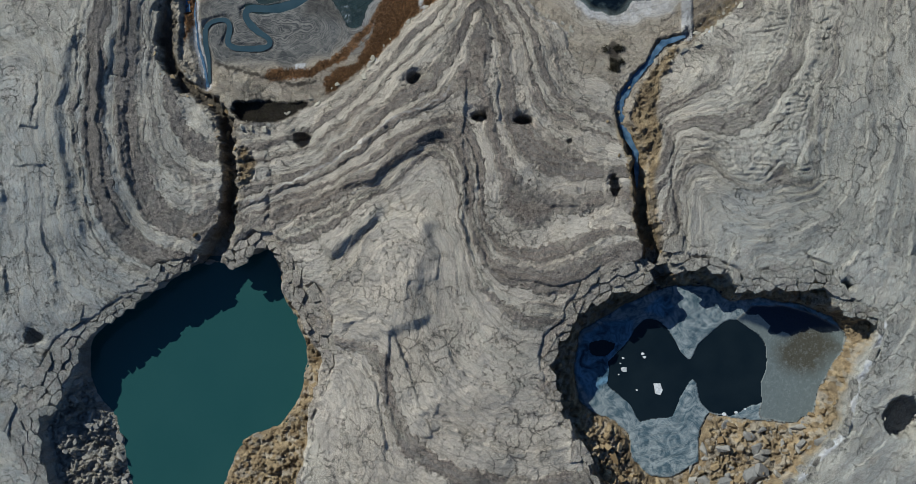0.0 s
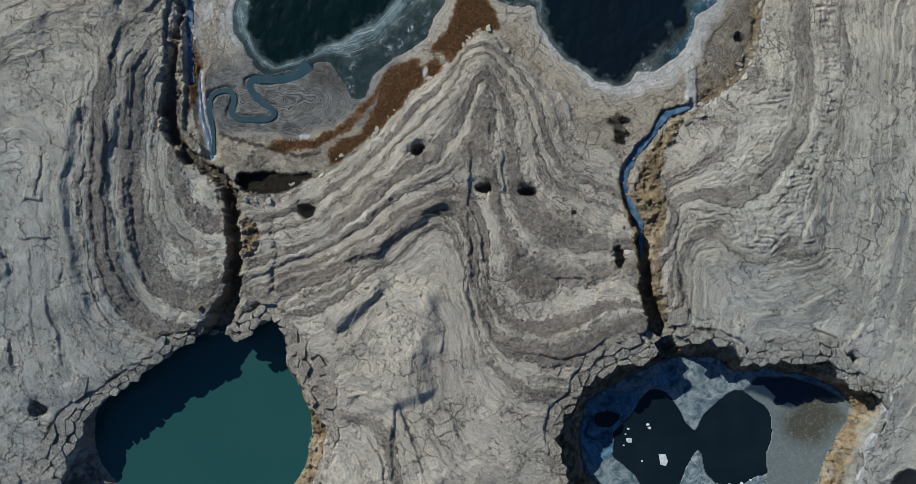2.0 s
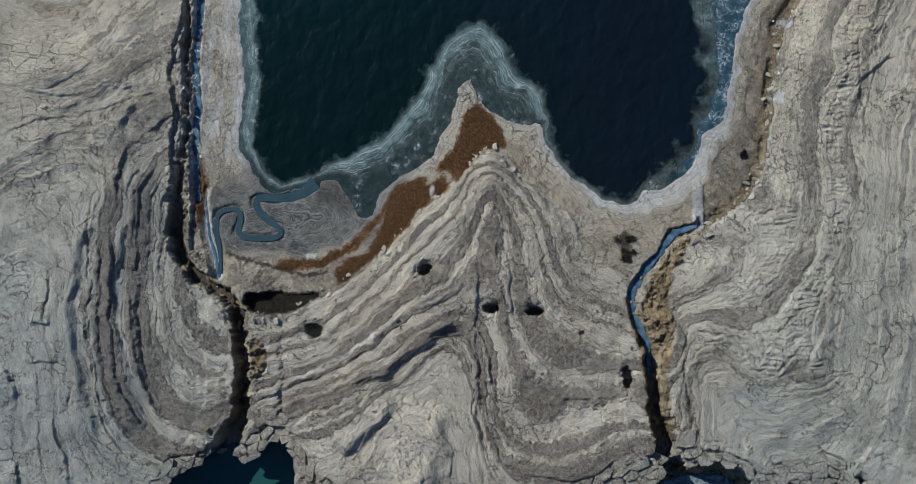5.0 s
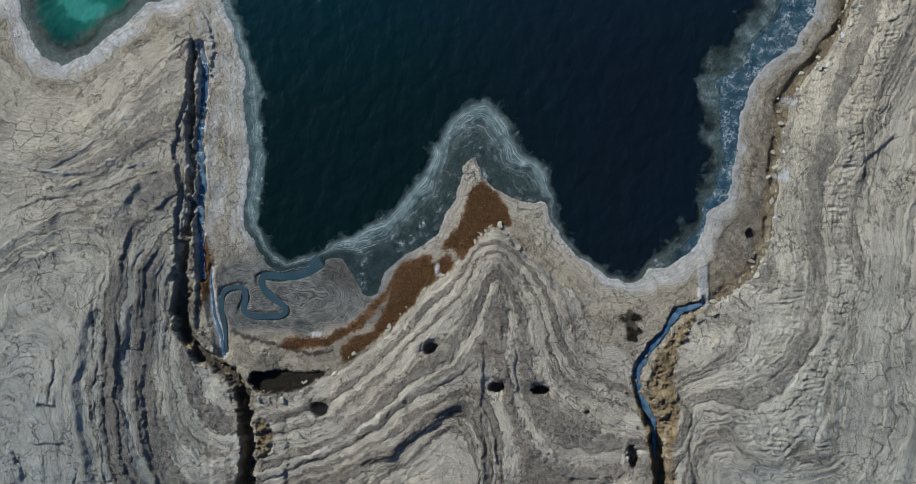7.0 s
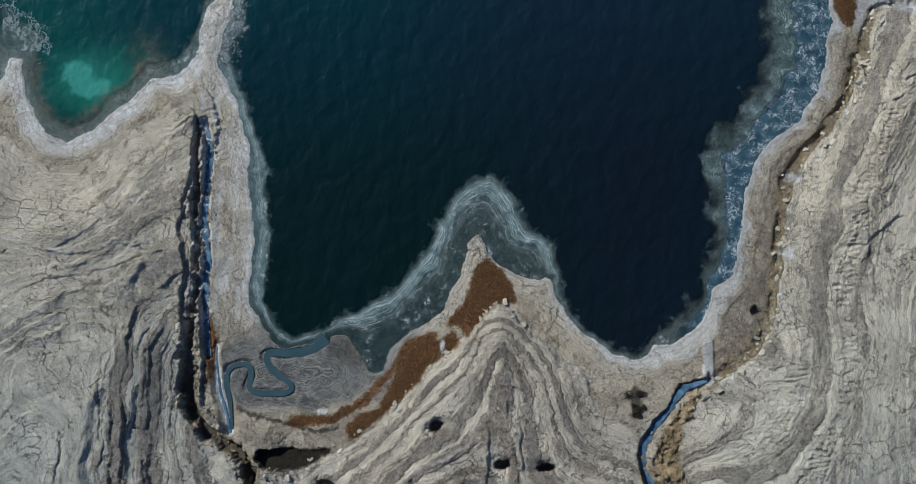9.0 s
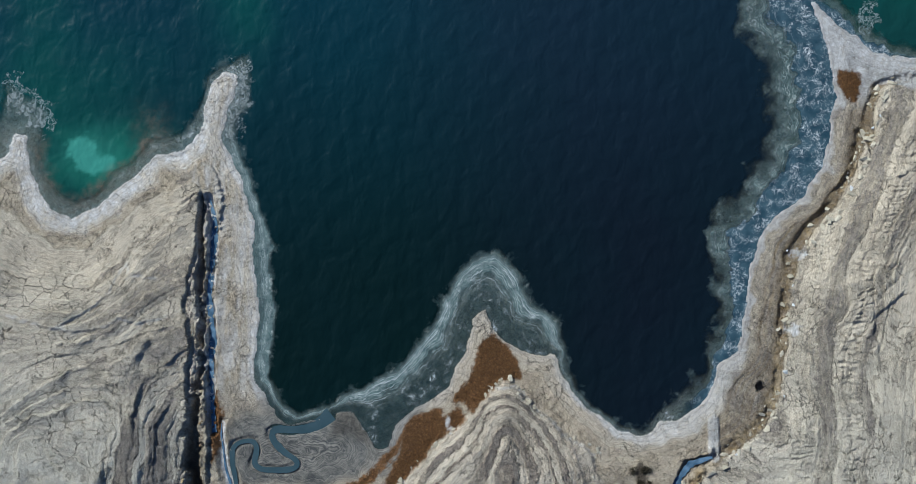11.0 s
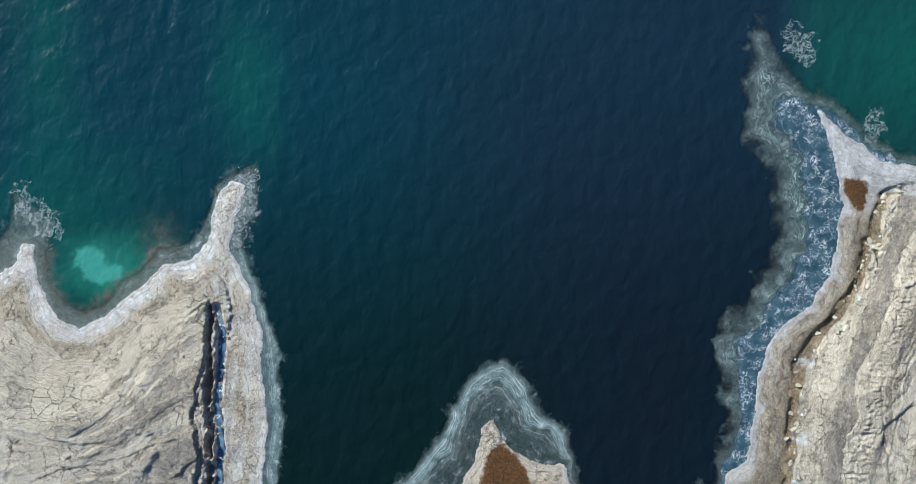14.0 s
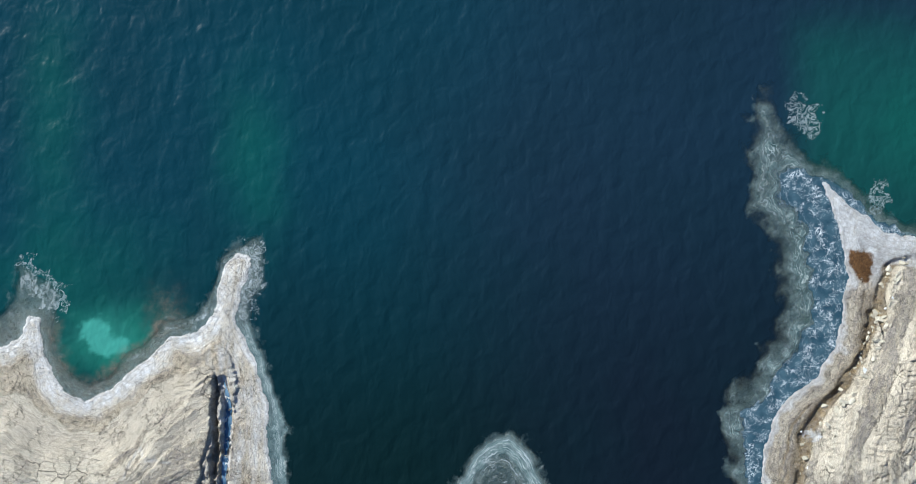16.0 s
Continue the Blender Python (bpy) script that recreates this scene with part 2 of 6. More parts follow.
def water_normal(n, scale, strength, distance):
    c = n.coords()
    mp = n.add("ShaderNodeMapping")
    mp.inputs["Rotation"].default_value = (0, 0, radians(-32))
    mp.inputs["Scale"].default_value = (1.0, 0.7, 1.0)
    n.link(c, mp.inputs["Vector"])
    a = n.noise(scale, 2, 0.42, mp.outputs[0], 0.25)
    return n.bump(a, strength, distance)


def sea_material():
    m, t, p = material("salt_lake_water")
    n = Net(t)
    depth, jade, navy, foam = n.parts("water_a")
    milky, east, north, tips = n.parts("water_b")
    pale, slate, ring, across = n.parts("water_c")
    c = n.coords()
    wob = n.add("ShaderNodeTexNoise", Scale=0.9, Detail=3.0, Roughness=0.55)
    n.link(c, wob.inputs["Vector"])
    va = t.nodes.new("ShaderNodeVectorMath")
    va.operation = "MULTIPLY_ADD"
    n.link(wob.outputs["Color"], va.inputs[0])
    va.inputs[1].default_value = (1.1, 1.1, 0)
    n.link(c, va.inputs[2])
    fw = n.math("ADD", across, n.math("MULTIPLY", n.math("SUBTRACT", n.noise(0.7, 7, 0.66), 0.5), 0.17))

    def streaks(freq, detail):
        q = n.add("ShaderNodeTexNoise", Scale=freq, Detail=detail, Roughness=0.6)
        q.noise_dimensions = "1D"
        n.link(fw, q.inputs["W"])
        return q.outputs["Fac"]
    south_col = n.mix(navy, (0.0016, 0.0078, 0.0066), (0.0036, 0.0066, 0.0108))
    north_col = n.mix(navy, (0.0030, 0.0258, 0.0385), (0.0062, 0.0172, 0.0300))
    col = n.mix(north, south_col, north_col)
    col = n.mix(n.math("MULTIPLY", n.ramp(n.noise(0.055, 4, 0.5), 0.4, 0.7), 0.3), col, (0.0026, 0.012, 0.016))
    col = n.mix(jade, col, (0.007, 0.085, 0.058))
    col = n.mix(n.math("MULTIPLY", milky, 0.9), col, (0.045, 0.21, 0.17))
    col = n.mix(n.math("MULTIPLY", ring, n.ramp(n.noise(0.8, 5, 0.65, distort=0.6), 0.2, 0.6)), col, n.mix(n.ramp(n.noise(1.6, 5, 0.7), 0.35, 0.65), (0.045, 0.06, 0.048), (0.125, 0.10, 0.078)))
    crust = n.mix(n.ramp(n.noise(1.3, 6, 0.68, distort=0.7), 0.32, 0.66), (0.026, 0.060, 0.064), (0.155, 0.205, 0.20))
    crust = n.mix(n.math("MULTIPLY", n.ramp(streaks(16.0, 3.0), 0.46, 0.58), 0.5), crust, (0.10, 0.125, 0.13))
    crust = n.mix(n.math("MULTIPLY", n.math("MULTIPLY", n.ramp(streaks(24.0, 3.0), 0.52, 0.60), n.ramp(n.noise(0.9, 5, 0.7), 0.4, 0.65)), 0.85), crust, (0.42, 0.46, 0.44))
    veil = n.ramp(n.math("ADD", pale, n.math("MULTIPLY", n.math("SUBTRACT", n.noise(0.9, 6, 0.66, distort=0.8), 0.5), 0.9)), 0.22, 0.95)
    col = n.mix(n.math("MULTIPLY", veil, n.ramp(pale, 0.0, 0.25)), col, crust)
    patchy = n.ramp(n.noise(0.6, 4, 0.6), 0.35, 0.65)
    deep = n.mix(east, n.mix(patchy, (0.012, 0.032, 0.040), (0.036, 0.070, 0.078)), n.mix(patchy, (0.018, 0.042, 0.062), (0.044, 0.082, 0.106)))
    col = n.mix(slate, col, deep)
    n.link(col, p.inputs["Base Color"])
    p.inputs["Roughness"].default_value = 0.2
    p.inputs["IOR"].default_value = 1.34
    n.link(water_normal(n, 0.55, 0.5, 0.55), p.inputs["Normal"])
    # lacy foam
    def veins(scale, thick):
        q = n.noise(scale, 2, 0.5, va.outputs[0], 0.9)
        return n.ramp(n.math("ABSOLUTE", n.math("SUBTRACT", q, 0.5)), thick * 0.15, thick * 0.75, (1, 1, 1, 1), (0, 0, 0, 1))
    torn = n.ramp(n.noise(0.7, 6, 0.72), 0.47, 0.66)
    lace = n.math("MULTIPLY", n.math("MAXIMUM", veins(1.3, 0.05), n.math("MULTIPLY", veins(2.8, 0.06), 0.8)), torn)
    amount = n.math("MULTIPLY", lace, n.ramp(foam, 0.3, 0.85), True)
    for at, wide, much in ((0.60, 0.012, 0.55), (0.50, 0.008, 0.4), (0.86, 0.012, 0.6), (0.93, 0.010, 0.5), (0.76, 0.007, 0.5)):
        line = n.ramp(n.math("ABSOLUTE", n.math("SUBTRACT", fw, at)), wide * 0.3, wide, (1, 1, 1, 1), (0, 0, 0, 1))
        line = n.math("MULTIPLY", n.math("MULTIPLY", line, n.ramp(n.noise(0.5, 4, 0.6), 0.4, 0.55)), n.math("MULTIPLY", n.math("MULTIPLY", n.math("MAXIMUM", pale, slate), n.math("SUBTRACT", 1.0, n.math("MULTIPLY", east, 0.6))), much))
        amount = n.math("MAXIMUM", amount, line)
    froth = n.math("MULTIPLY", n.math("MAXIMUM", veins(1.0, 0.05), n.math("MULTIPLY", veins(2.2, 0.06), 0.8)), n.ramp(n.math("ADD", tips, n.math("MULTIPLY", n.math("SUBTRACT", n.noise(1.6, 4, 0.7), 0.5), 0.9)), 0.38, 0.5))
    amount = n.math("MAXIMUM", amount, n.math("MULTIPLY", n.math("MULTIPLY", froth, 0.32), n.ramp(tips, 0.1, 0.25)))
    white = n.add("ShaderNodeBsdfDiffuse")
    white.inputs[0].default_value = (0.62, 0.66, 0.68, 1)
    clear = t.nodes.new("ShaderNodeBsdfTransparent")
    n.link(n.mix(east, (0.74, 0.83, 0.83), (0.6, 0.75, 0.8)), clear.inputs[0])
    mx = t.nodes.new("ShaderNodeMixShader")
    opaque = n.math("MAXIMUM", n.ramp(depth, 0.0, 0.065, (0.3, 0.3, 0.3, 1), (1, 1, 1, 1)), n.math("MAXIMUM", n.math("MULTIPLY", slate, 1.4), n.math("MULTIPLY", pale, 0.95)), True)
    n.link(opaque, mx.inputs[0])
    n.link(clear.outputs[0], mx.inputs[1])
    n.link(p.outputs[0], mx.inputs[2])
    mf = t.nodes.new("ShaderNodeMixShader")
    n.link(n.math("MULTIPLY", amount, 0.85), mf.inputs[0])
    n.link(mx.outputs[0], mf.inputs[1])
    n.link(white.outputs[0], mf.inputs[2])
    n.link(mf.outputs[0], t.nodes["Material Output"].inputs["Surface"])
    return m


def water_material(name, a, b, rough=0.12, scale=0.3, see=0.0):
    m, t, p = material(name)
    n = Net(t)
    n.link(n.mix(n.ramp(n.noise(scale, 4, 0.5), 0.35, 0.65), a, b), p.inputs["Base Color"])
    p.inputs["Roughness"].default_value = rough
    p.inputs["IOR"].default_value = 1.34
    n.link(n.bump(n.noise(3.0, 3), 0.12, 0.05), p.inputs["Normal"])
    if see:
        clear = t.nodes.new("ShaderNodeBsdfTransparent")
        mx = t.nodes.new("ShaderNodeMixShader")
        mx.inputs[0].default_value = 1 - see
        n.link(clear.outputs[0], mx.inputs[1])
        n.link(p.outputs[0], mx.inputs[2])
        n.link(mx.outputs[0], t.nodes["Material Output"].inputs["Surface"])
    return m


M_GROUND = ground_material()
M_SEA = sea_material()
M_GREEN = water_material("green_brine", (0.0165, 0.062, 0.060), (0.020, 0.068, 0.065), scale=0.08)
M_DARK_WATER = water_material("black_brine", (0.005, 0.010, 0.014), (0.008, 0.014, 0.018))
M_STREAM = water_material("slate_water", (0.030, 0.055, 0.068), (0.045, 0.075, 0.09))
M_BLUE_WATER = water_material("blue_water", (0.03, 0.065, 0.11), (0.11, 0.18, 0.26), scale=1.2)


def stone_material(name, a, b, rough=0.9):
    m, t, p = material(name)
    n = Net(t)
    info = t.nodes.new("ShaderNodeObjectInfo")
    col = n.mix(info.outputs["Random"], a, b)
    col = n.mix(n.math("MULTIPLY", n.ramp(n.noise(4.0, 5, 0.7), 0.4, 0.65), 0.6), col, tuple(0.55 * v for v in a))
    n.link(col, p.inputs["Base Color"])
    p.inputs["Roughness"].default_value = rough
    p.inputs["Specular IOR Level"].default_value = 0.25
    n.link(n.bump(n.noise(5.0, 5, 0.75), 0.9, 0.12), p.inputs["Normal"])
    return m


M_CLOD = stone_material("brown_clods", (0.20, 0.135, 0.066), (0.45, 0.35, 0.205))
M_GREY_CLOD = stone_material("grey_clods", (0.20, 0.195, 0.18), (0.38, 0.352, 0.295))
M_PALE_ROCK = stone_material("pale_rock", (0.38, 0.345, 0.265), (0.52, 0.48, 0.39))
M_SALT = stone_material("salt_crust", (0.55, 0.57, 0.58), (0.72, 0.73, 0.73), 0.7)
M_REED = stone_material("dry_reed", (0.105, 0.054, 0.020), (0.175, 0.095, 0.038))
M_SHRUB = stone_material("dark_shrub", (0.035, 0.03, 0.018), (0.06, 0.05, 0.028))

# ---- plan of the place, in metres ----
GREEN_RIM = [(-31.3, 2.0), (-30.1, 1.7), (-29.0, 3.0), (-27.5, 3.8), (-26.1, 3.7), (-25.0, 2.7), (-24.5, 0.8), (-24.8, -0.3), (-24.3, -1.5), (-23.0, -2.5), (-22.6, -4.2), (-21.8, -5.5), (-21.1, -7.2), (-20.2, -8.2), (-19.8, -9.8), (-20.3, -12.5), (-21.2, -14.8), (-21.5, -17.8), (-21.8, -21.4), (-22.3, -24.1), (-23.9, -27.4), (-28.6, -30.0), (-36.6, -30.8), (-44.7, -28.9), (-50.9, -25.6), (-52.6, -21.7), (-52.9, -18.3), (-53.1, -16.3), (-50.7, -14.3), (-49.9, -12.0), (-48.8, -10.0), (-48.7, -7.9), (-46.8, -5.6), (-44.8, -4.2), (-41.4, -2.2), (-39.0, -0.2), (-36.3, 1.3), (-34.0, 2.4), (-32.0, 2.1)]
GREEN_WATER = [(-48.1, -8.5), (-48.1, -11.3), (-46.5, -14.2), (-44.8, -15.8), (-44.0, -18.5), (-42.8, -24.2), (-41.9, -27.1), (-38.0, -29.1), (-33.0, -27.3), (-32.2, -24.1), (-31.1, -21.4), (-30.1, -18.8), (-28.4, -17.7), (-25.6, -17.0), (-24.2, -15.3), (-22.9, -12.5), (-22.3, -9.8), (-22.6, -7.6), (-23.3, -5.6), (-24.0, -3.9), (-25.0, -1.9), (-25.5, 0.6), (-26.1, 2.7), (-27.2, 3.8), (-28.6, 3.8), (-30.0, 3.1), (-31.4, 1.8), (-33.1, 2.2), (-35.2, 2.2), (-37.5, 1.1), (-40.1, -0.5), (-42.6, -2.6), (-46.1, -4.7), (-47.6, -6.4)]
TWIN_RIM = [(18.3, 0.4), (20.6, 1.3), (23.5, 1.5), (25.8, 0.5), (27.1, -0.8), (29.3, -0.9), (31.3, -0.5), (33.9, -0.8), (36.1, -0.1), (37.4, -1.4), (38.2, -3.1), (40.3, -3.7), (42.6, -4.6), (42.6, -5.3), (41.6, -7.9), (40.2, -10.0), (39.3, -12.5), (38.2, -16.7), (35.6, -19.6), (33.1, -21.7), (31.7, -22.8), (29.1, -24.8), (22.7, -26.4), (14.9, -25.5), (11.7, -22.9), (10.1, -20.4), (8.8, -17.5), (7.0, -14.9), (6.1, -12.0), (5.9, -9.4), (6.9, -6.7), (8.8, -4.4), (10.1, -2.8), (12.4, -1.3), (15.4, -0.8)]
TWIN_WATER = [(9.8, -5.7), (12.1, -4.5), (16.2, -2.1), (20.3, -0.6), (25.0, -0.9), (27.0, -2.7), (30.4, -2.0), (35.0, -2.6), (38.4, -4.1), (40.1, -6.1), (39.7, -8.2), (37.1, -12.2), (36.4, -14.9), (34.4, -16.5), (32.2, -16.3), (27.6, -15.9), (24.2, -15.4), (23.3, -17.6), (23.0, -21.0), (20.1, -22.8), (17.5, -22.5), (15.6, -20.7), (15.2, -18.0), (13.5, -16.2), (10.8, -15.2), (9.3, -13.7), (9.0, -9.6)]
TWIN_LOBE_WEST = [(17.2, -4.5), (18.9, -4.8), (20.2, -6.2), (21.2, -8.2), (22.2, -9.4), (22.4, -11.6), (21.2, -13.6), (20.2, -15.8), (18.2, -16.1), (16.5, -16.5), (15.3, -14.3), (14.1, -13.3), (12.8, -12.3), (13.1, -10.6), (12.8, -9.6), (14.8, -7.6), (16.2, -5.5)]
TWIN_LOBE_EAST = [(22.4, -9.4), (23.3, -7.5), (24.6, -6.2), (26.7, -4.7), (27.8, -4.5), (29.0, -5.5), (30.3, -6.3), (31.0, -7.5), (31.2, -9.9), (30.3, -11.9), (30.6, -14.2), (28.9, -14.6), (27.2, -15.7), (24.6, -15.3), (23.6, -14.3), (23.0, -11.9), (22.2, -11.3)]
TWIN_FILM = [(27.8, -4.5), (29.4, -3.1), (33.0, -2.9), (37.0, -4.1), (40.1, -6.0), (39.7, -8.2), (37.1, -12.2), (36.4, -14.9), (34.4, -16.5), (30.2, -15.9), (30.5, -14.2), (30.3, -11.9), (31.1, -9.9), (30.9, -7.5), (29.7, -6.2), (28.3, -6.3)]
TWIN_FLOE = [(18.1, -12.0), (18.9, -12.0), (19.2, -12.8), (18.9, -13.4), (18.3, -13.2)]
TWIN_CAVE = [(10.6, -7.4), (12.3, -7.0), (13.9, -7.6), (12.7, -8.8), (11.0, -8.8)]
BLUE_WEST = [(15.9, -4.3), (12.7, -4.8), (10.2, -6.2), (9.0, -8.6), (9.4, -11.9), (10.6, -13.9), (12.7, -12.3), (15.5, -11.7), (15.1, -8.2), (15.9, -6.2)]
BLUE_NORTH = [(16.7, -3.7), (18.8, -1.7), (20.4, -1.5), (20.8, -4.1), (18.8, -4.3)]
BLUE_SHADE_EAST = [(27.6, -4.7), (29.6, -2.6), (33.3, -2.4), (36.9, -3.2), (40.2, -5.6), (36.8, -5.5), (33.2, -6.7), (31.2, -6.1), (29.2, -5.1)]
FILM_BROWN = [(33.0, -8.1), (34.0, -6.5), (35.6, -5.3), (37.6, -6.1), (38.8, -7.7), (37.2, -9.3), (35.2, -10.6), (33.2, -9.4)]
PALE_LEDGE = [(43.0, -4.8), (42.3, -7.3), (41.3, -9.2), (40.1, -11.3), (39.6, -13.9), (38.6, -16.8), (36.3, -19.4), (33.5, -21.9)]
SHORE_LEFT = [(-700.0, 40.0), (-200.0, 62.0), (-72.0, 60.6), (-66.4, 62.9), (-62.8, 63.9), (-61.1, 64.9), (-60.0, 67.3), (-58.9, 66.9), (-58.5, 64.5), (-57.9, 62.4), (-57.1, 59.6), (-55.7, 57.8), (-53.0, 57.1), (-49.9, 58.1), (-48.4, 60.3), (-44.6, 62.5), (-43.1, 64.5), (-40.3, 64.6), (-38.9, 65.4), (-37.4, 68.5), (-36.6, 72.7), (-35.0, 74.0), (-33.6, 74.2), (-33.3, 73.0), (-34.6, 69.5), (-35.2, 66.4), (-34.1, 63.3), (-32.6, 60.6), (-31.5, 55.8), (-31.5, 50.9), (-30.8, 46.8), (-31.2, 42.7), (-31.6, 38.6)]
SHORE_MID = [(-31.9, 40.0), (-31.7, 37.6), (-30.2, 34.8), (-28.2, 32.6), (-25.9, 32.4), (-24.3, 32.7), (-22.6, 33.6), (-20.8, 33.9), (-19.6, 32.9), (-18.3, 31.4), (-17.7, 30.2), (-17.5, 29.5), (-16.8, 29.1), (-16.0, 29.6), (-15.6, 31.0), (-14.8, 32.3), (-13.6, 33.5), (-12.3, 34.4), (-10.1, 35.4), (-8.4, 37.2), (-6.8, 40.1), (-5.8, 43.2), (-5.5, 44.6), (-4.6, 45.4), (-3.8, 44.2), (-3.4, 42.8), (-0.7, 40.9), (1.7, 40.1), (3.8, 40.0), (4.4, 37.9), (6.1, 35.2), (8.8, 33.0), (10.9, 31.0), (14.5, 30.7)]
SHORE_RIGHT = [(15.5, 32.0), (18.9, 32.6), (21.6, 35.0), (22.5, 38.1), (25.1, 40.5), (26.0, 45.1), (26.6, 49.8), (27.9, 53.6), (29.5, 56.0), (28.9, 55.4), (33.0, 58.0), (35.1, 61.4), (36.2, 65.5), (37.0, 70.3), (36.2, 75.8), (35.4, 78.2), (34.3, 80.6), (35.0, 80.5), (36.9, 78.8), (38.9, 76.9), (41.6, 75.0), (46.1, 74.0), (50.9, 73.2), (59.0, 73.9), (200.0, 62.0), (700.0, 40.0)]
SHELF_A = [(-700.0, 45.0), (-200.0, 70.0), (-72.0, 62.7), (-66.4, 65.3), (-63.2, 67.3), (-61.4, 70.1), (-61.1, 73.2), (-59.3, 71.8), (-56.6, 69.6), (-57.9, 65.8), (-56.9, 61.3), (-55.1, 59.5), (-52.3, 58.7), (-49.8, 59.4), (-48.6, 61.8), (-46.0, 63.5), (-43.8, 65.9), (-39.6, 66.8), (-37.5, 69.6), (-36.9, 73.4), (-33.9, 75.4), (-32.2, 75.7), (-32.2, 70.1), (-34.0, 68.1), (-33.4, 64.6), (-32.0, 60.5), (-30.7, 56.3), (-29.5, 52.9)]
SHELF_B = [(-30.7, 56.4), (-30.1, 52.3), (-29.8, 48.1), (-29.4, 45.4), (-29.8, 42.0), (-30.2, 38.5), (-29.6, 45.8), (-29.8, 44.5), (-30.5, 41.0), (-30.2, 37.6), (-28.8, 35.0), (-26.4, 33.4), (-23.0, 34.1), (-19.2, 36.1), (-15.1, 38.5), (-10.9, 42.5), (-8.1, 48.7), (-5.3, 51.4), (-2.9, 52.1), (-0.6, 49.6), (0.8, 46.1), (3.5, 44.6), (4.4, 40.3)]
SHELF_C = [(4.7, 37.9), (6.4, 35.2), (8.9, 33.1), (11.1, 31.4), (14.1, 30.9), (15.4, 32.2), (18.9, 35.7), (21.3, 38.4), (22.4, 41.8), (23.3, 45.2), (22.7, 49.3), (22.2, 52.0), (22.3, 55.4), (22.5, 56.2), (25.2, 57.4), (28.0, 61.6), (29.8, 65.6), (29.6, 70.4), (29.1, 75.2), (26.6, 77.1), (26.3, 81.9), (27.1, 88.8), (27.6, 92.1), (29.1, 88.8), (30.3, 86.0), (33.7, 83.5), (37.3, 80.6), (40.5, 76.7), (45.1, 74.7), (49.9, 74.1), (200.0, 70.0), (700.0, 45.0)]
PLATEAU_LEFT = [(-125.9, 59.5), (-72.3, 57.1), (-64.6, 58.4), (-60.3, 57.6), (-57.6, 55.4), (-55.1, 53.5), (-51.3, 53.3), (-48.1, 56.0), (-44.3, 59.1), (-39.4, 61.0), (-38.2, 61.2), (-37.2, 59.3), (-37.7, 55.8), (-38.8, 51.1), (-39.5, 45.6), (-39.3, 45.7), (-39.0, 42.3), (-39.3, 37.6), (-39.1, 33.5), (-39.5, 29.1), (-39.3, 26.1), (-37.9, 23.9), (-35.9, 21.4), (-33.5, 19.2), (-32.6, 17.0), (-32.3, 14.7), (-31.2, 11.2), (-31.0, 7.8), (-32.5, 5.2), (-33.8, 2.5)]
PLATEAU_MID = [(-29.3, 5.8), (-29.0, 9.9), (-29.1, 14.6), (-30.1, 17.7), (-28.1, 18.1), (-24.6, 18.5), (-22.5, 19.7), (-19.2, 21.5), (-15.8, 23.7), (-13.0, 27.2), (-9.6, 30.4), (-6.2, 33.8), (-3.4, 36.5), (-1.9, 37.5), (-0.7, 36.4), (1.3, 33.7), (4.6, 31.4), (8.0, 28.5), (8.9, 25.7), (9.9, 23.7), (13.3, 22.3), (14.0, 20.9), (14.4, 18.3), (14.9, 14.5), (15.3, 10.5), (15.8, 7.1), (16.8, 3.8)]
PLATEAU_RIGHT = [(18.4, 3.1), (17.6, 6.4), (17.1, 11.1), (18.1, 16.4), (18.5, 19.0), (17.8, 21.7), (18.5, 23.7), (18.9, 25.0), (21.2, 26.4), (25.9, 29.9), (28.6, 32.8), (30.0, 36.9), (30.7, 42.9), (31.1, 47.6), (31.8, 50.9), (33.7, 53.8), (37.1, 57.5), (39.0, 61.0), (40.2, 65.1), (40.7, 62.6), (41.0, 67.3), (42.0, 70.3), (45.0, 71.2), (54.3, 71.4)]
GULLY_LEFT = [(-37.4, 59.4), (-37.6, 56.3), (-37.7, 51.9), (-37.9, 47.6), (-37.7, 44.7), (-37.7, 41.9), (-37.9, 39.0), (-38.2, 36.1), (-38.6, 33.6), (-38.6, 28.1), (-38.3, 25.3), (-36.4, 22.9), (-34.0, 21.1), (-31.7, 19.1), (-31.0, 15.7), (-30.7, 14.7), (-30.6, 10.0), (-30.7, 7.2), (-32.1, 4.2), (-33.0, 2.0)]
GULLY_RIGHT = [(21.7, 28.1), (19.1, 27.3), (17.2, 24.8), (15.2, 22.3), (14.1, 20.0), (14.7, 17.1), (16.0, 14.6), (16.1, 10.6), (16.5, 6.6), (17.5, 3.9), (18.3, 1.6), (18.8, -0.4)]
CLIFF_CHANNEL = [(-36.7, 59.1), (-36.1, 56.2), (-36.3, 53.3), (-36.6, 50.5), (-36.9, 47.6), (-36.7, 45.0), (-36.4, 42.7), (-36.7, 40.4), (-36.7, 37.6), (-36.6, 34.7), (-36.4, 31.5)]
SALT_CHANNEL = [(-35.5, 32.6), (-35.6, 31.2), (-35.3, 29.3), (-35.1, 27.4), (-34.5, 25.5), (-34.1, 23.6), (-33.9, 22.5)]
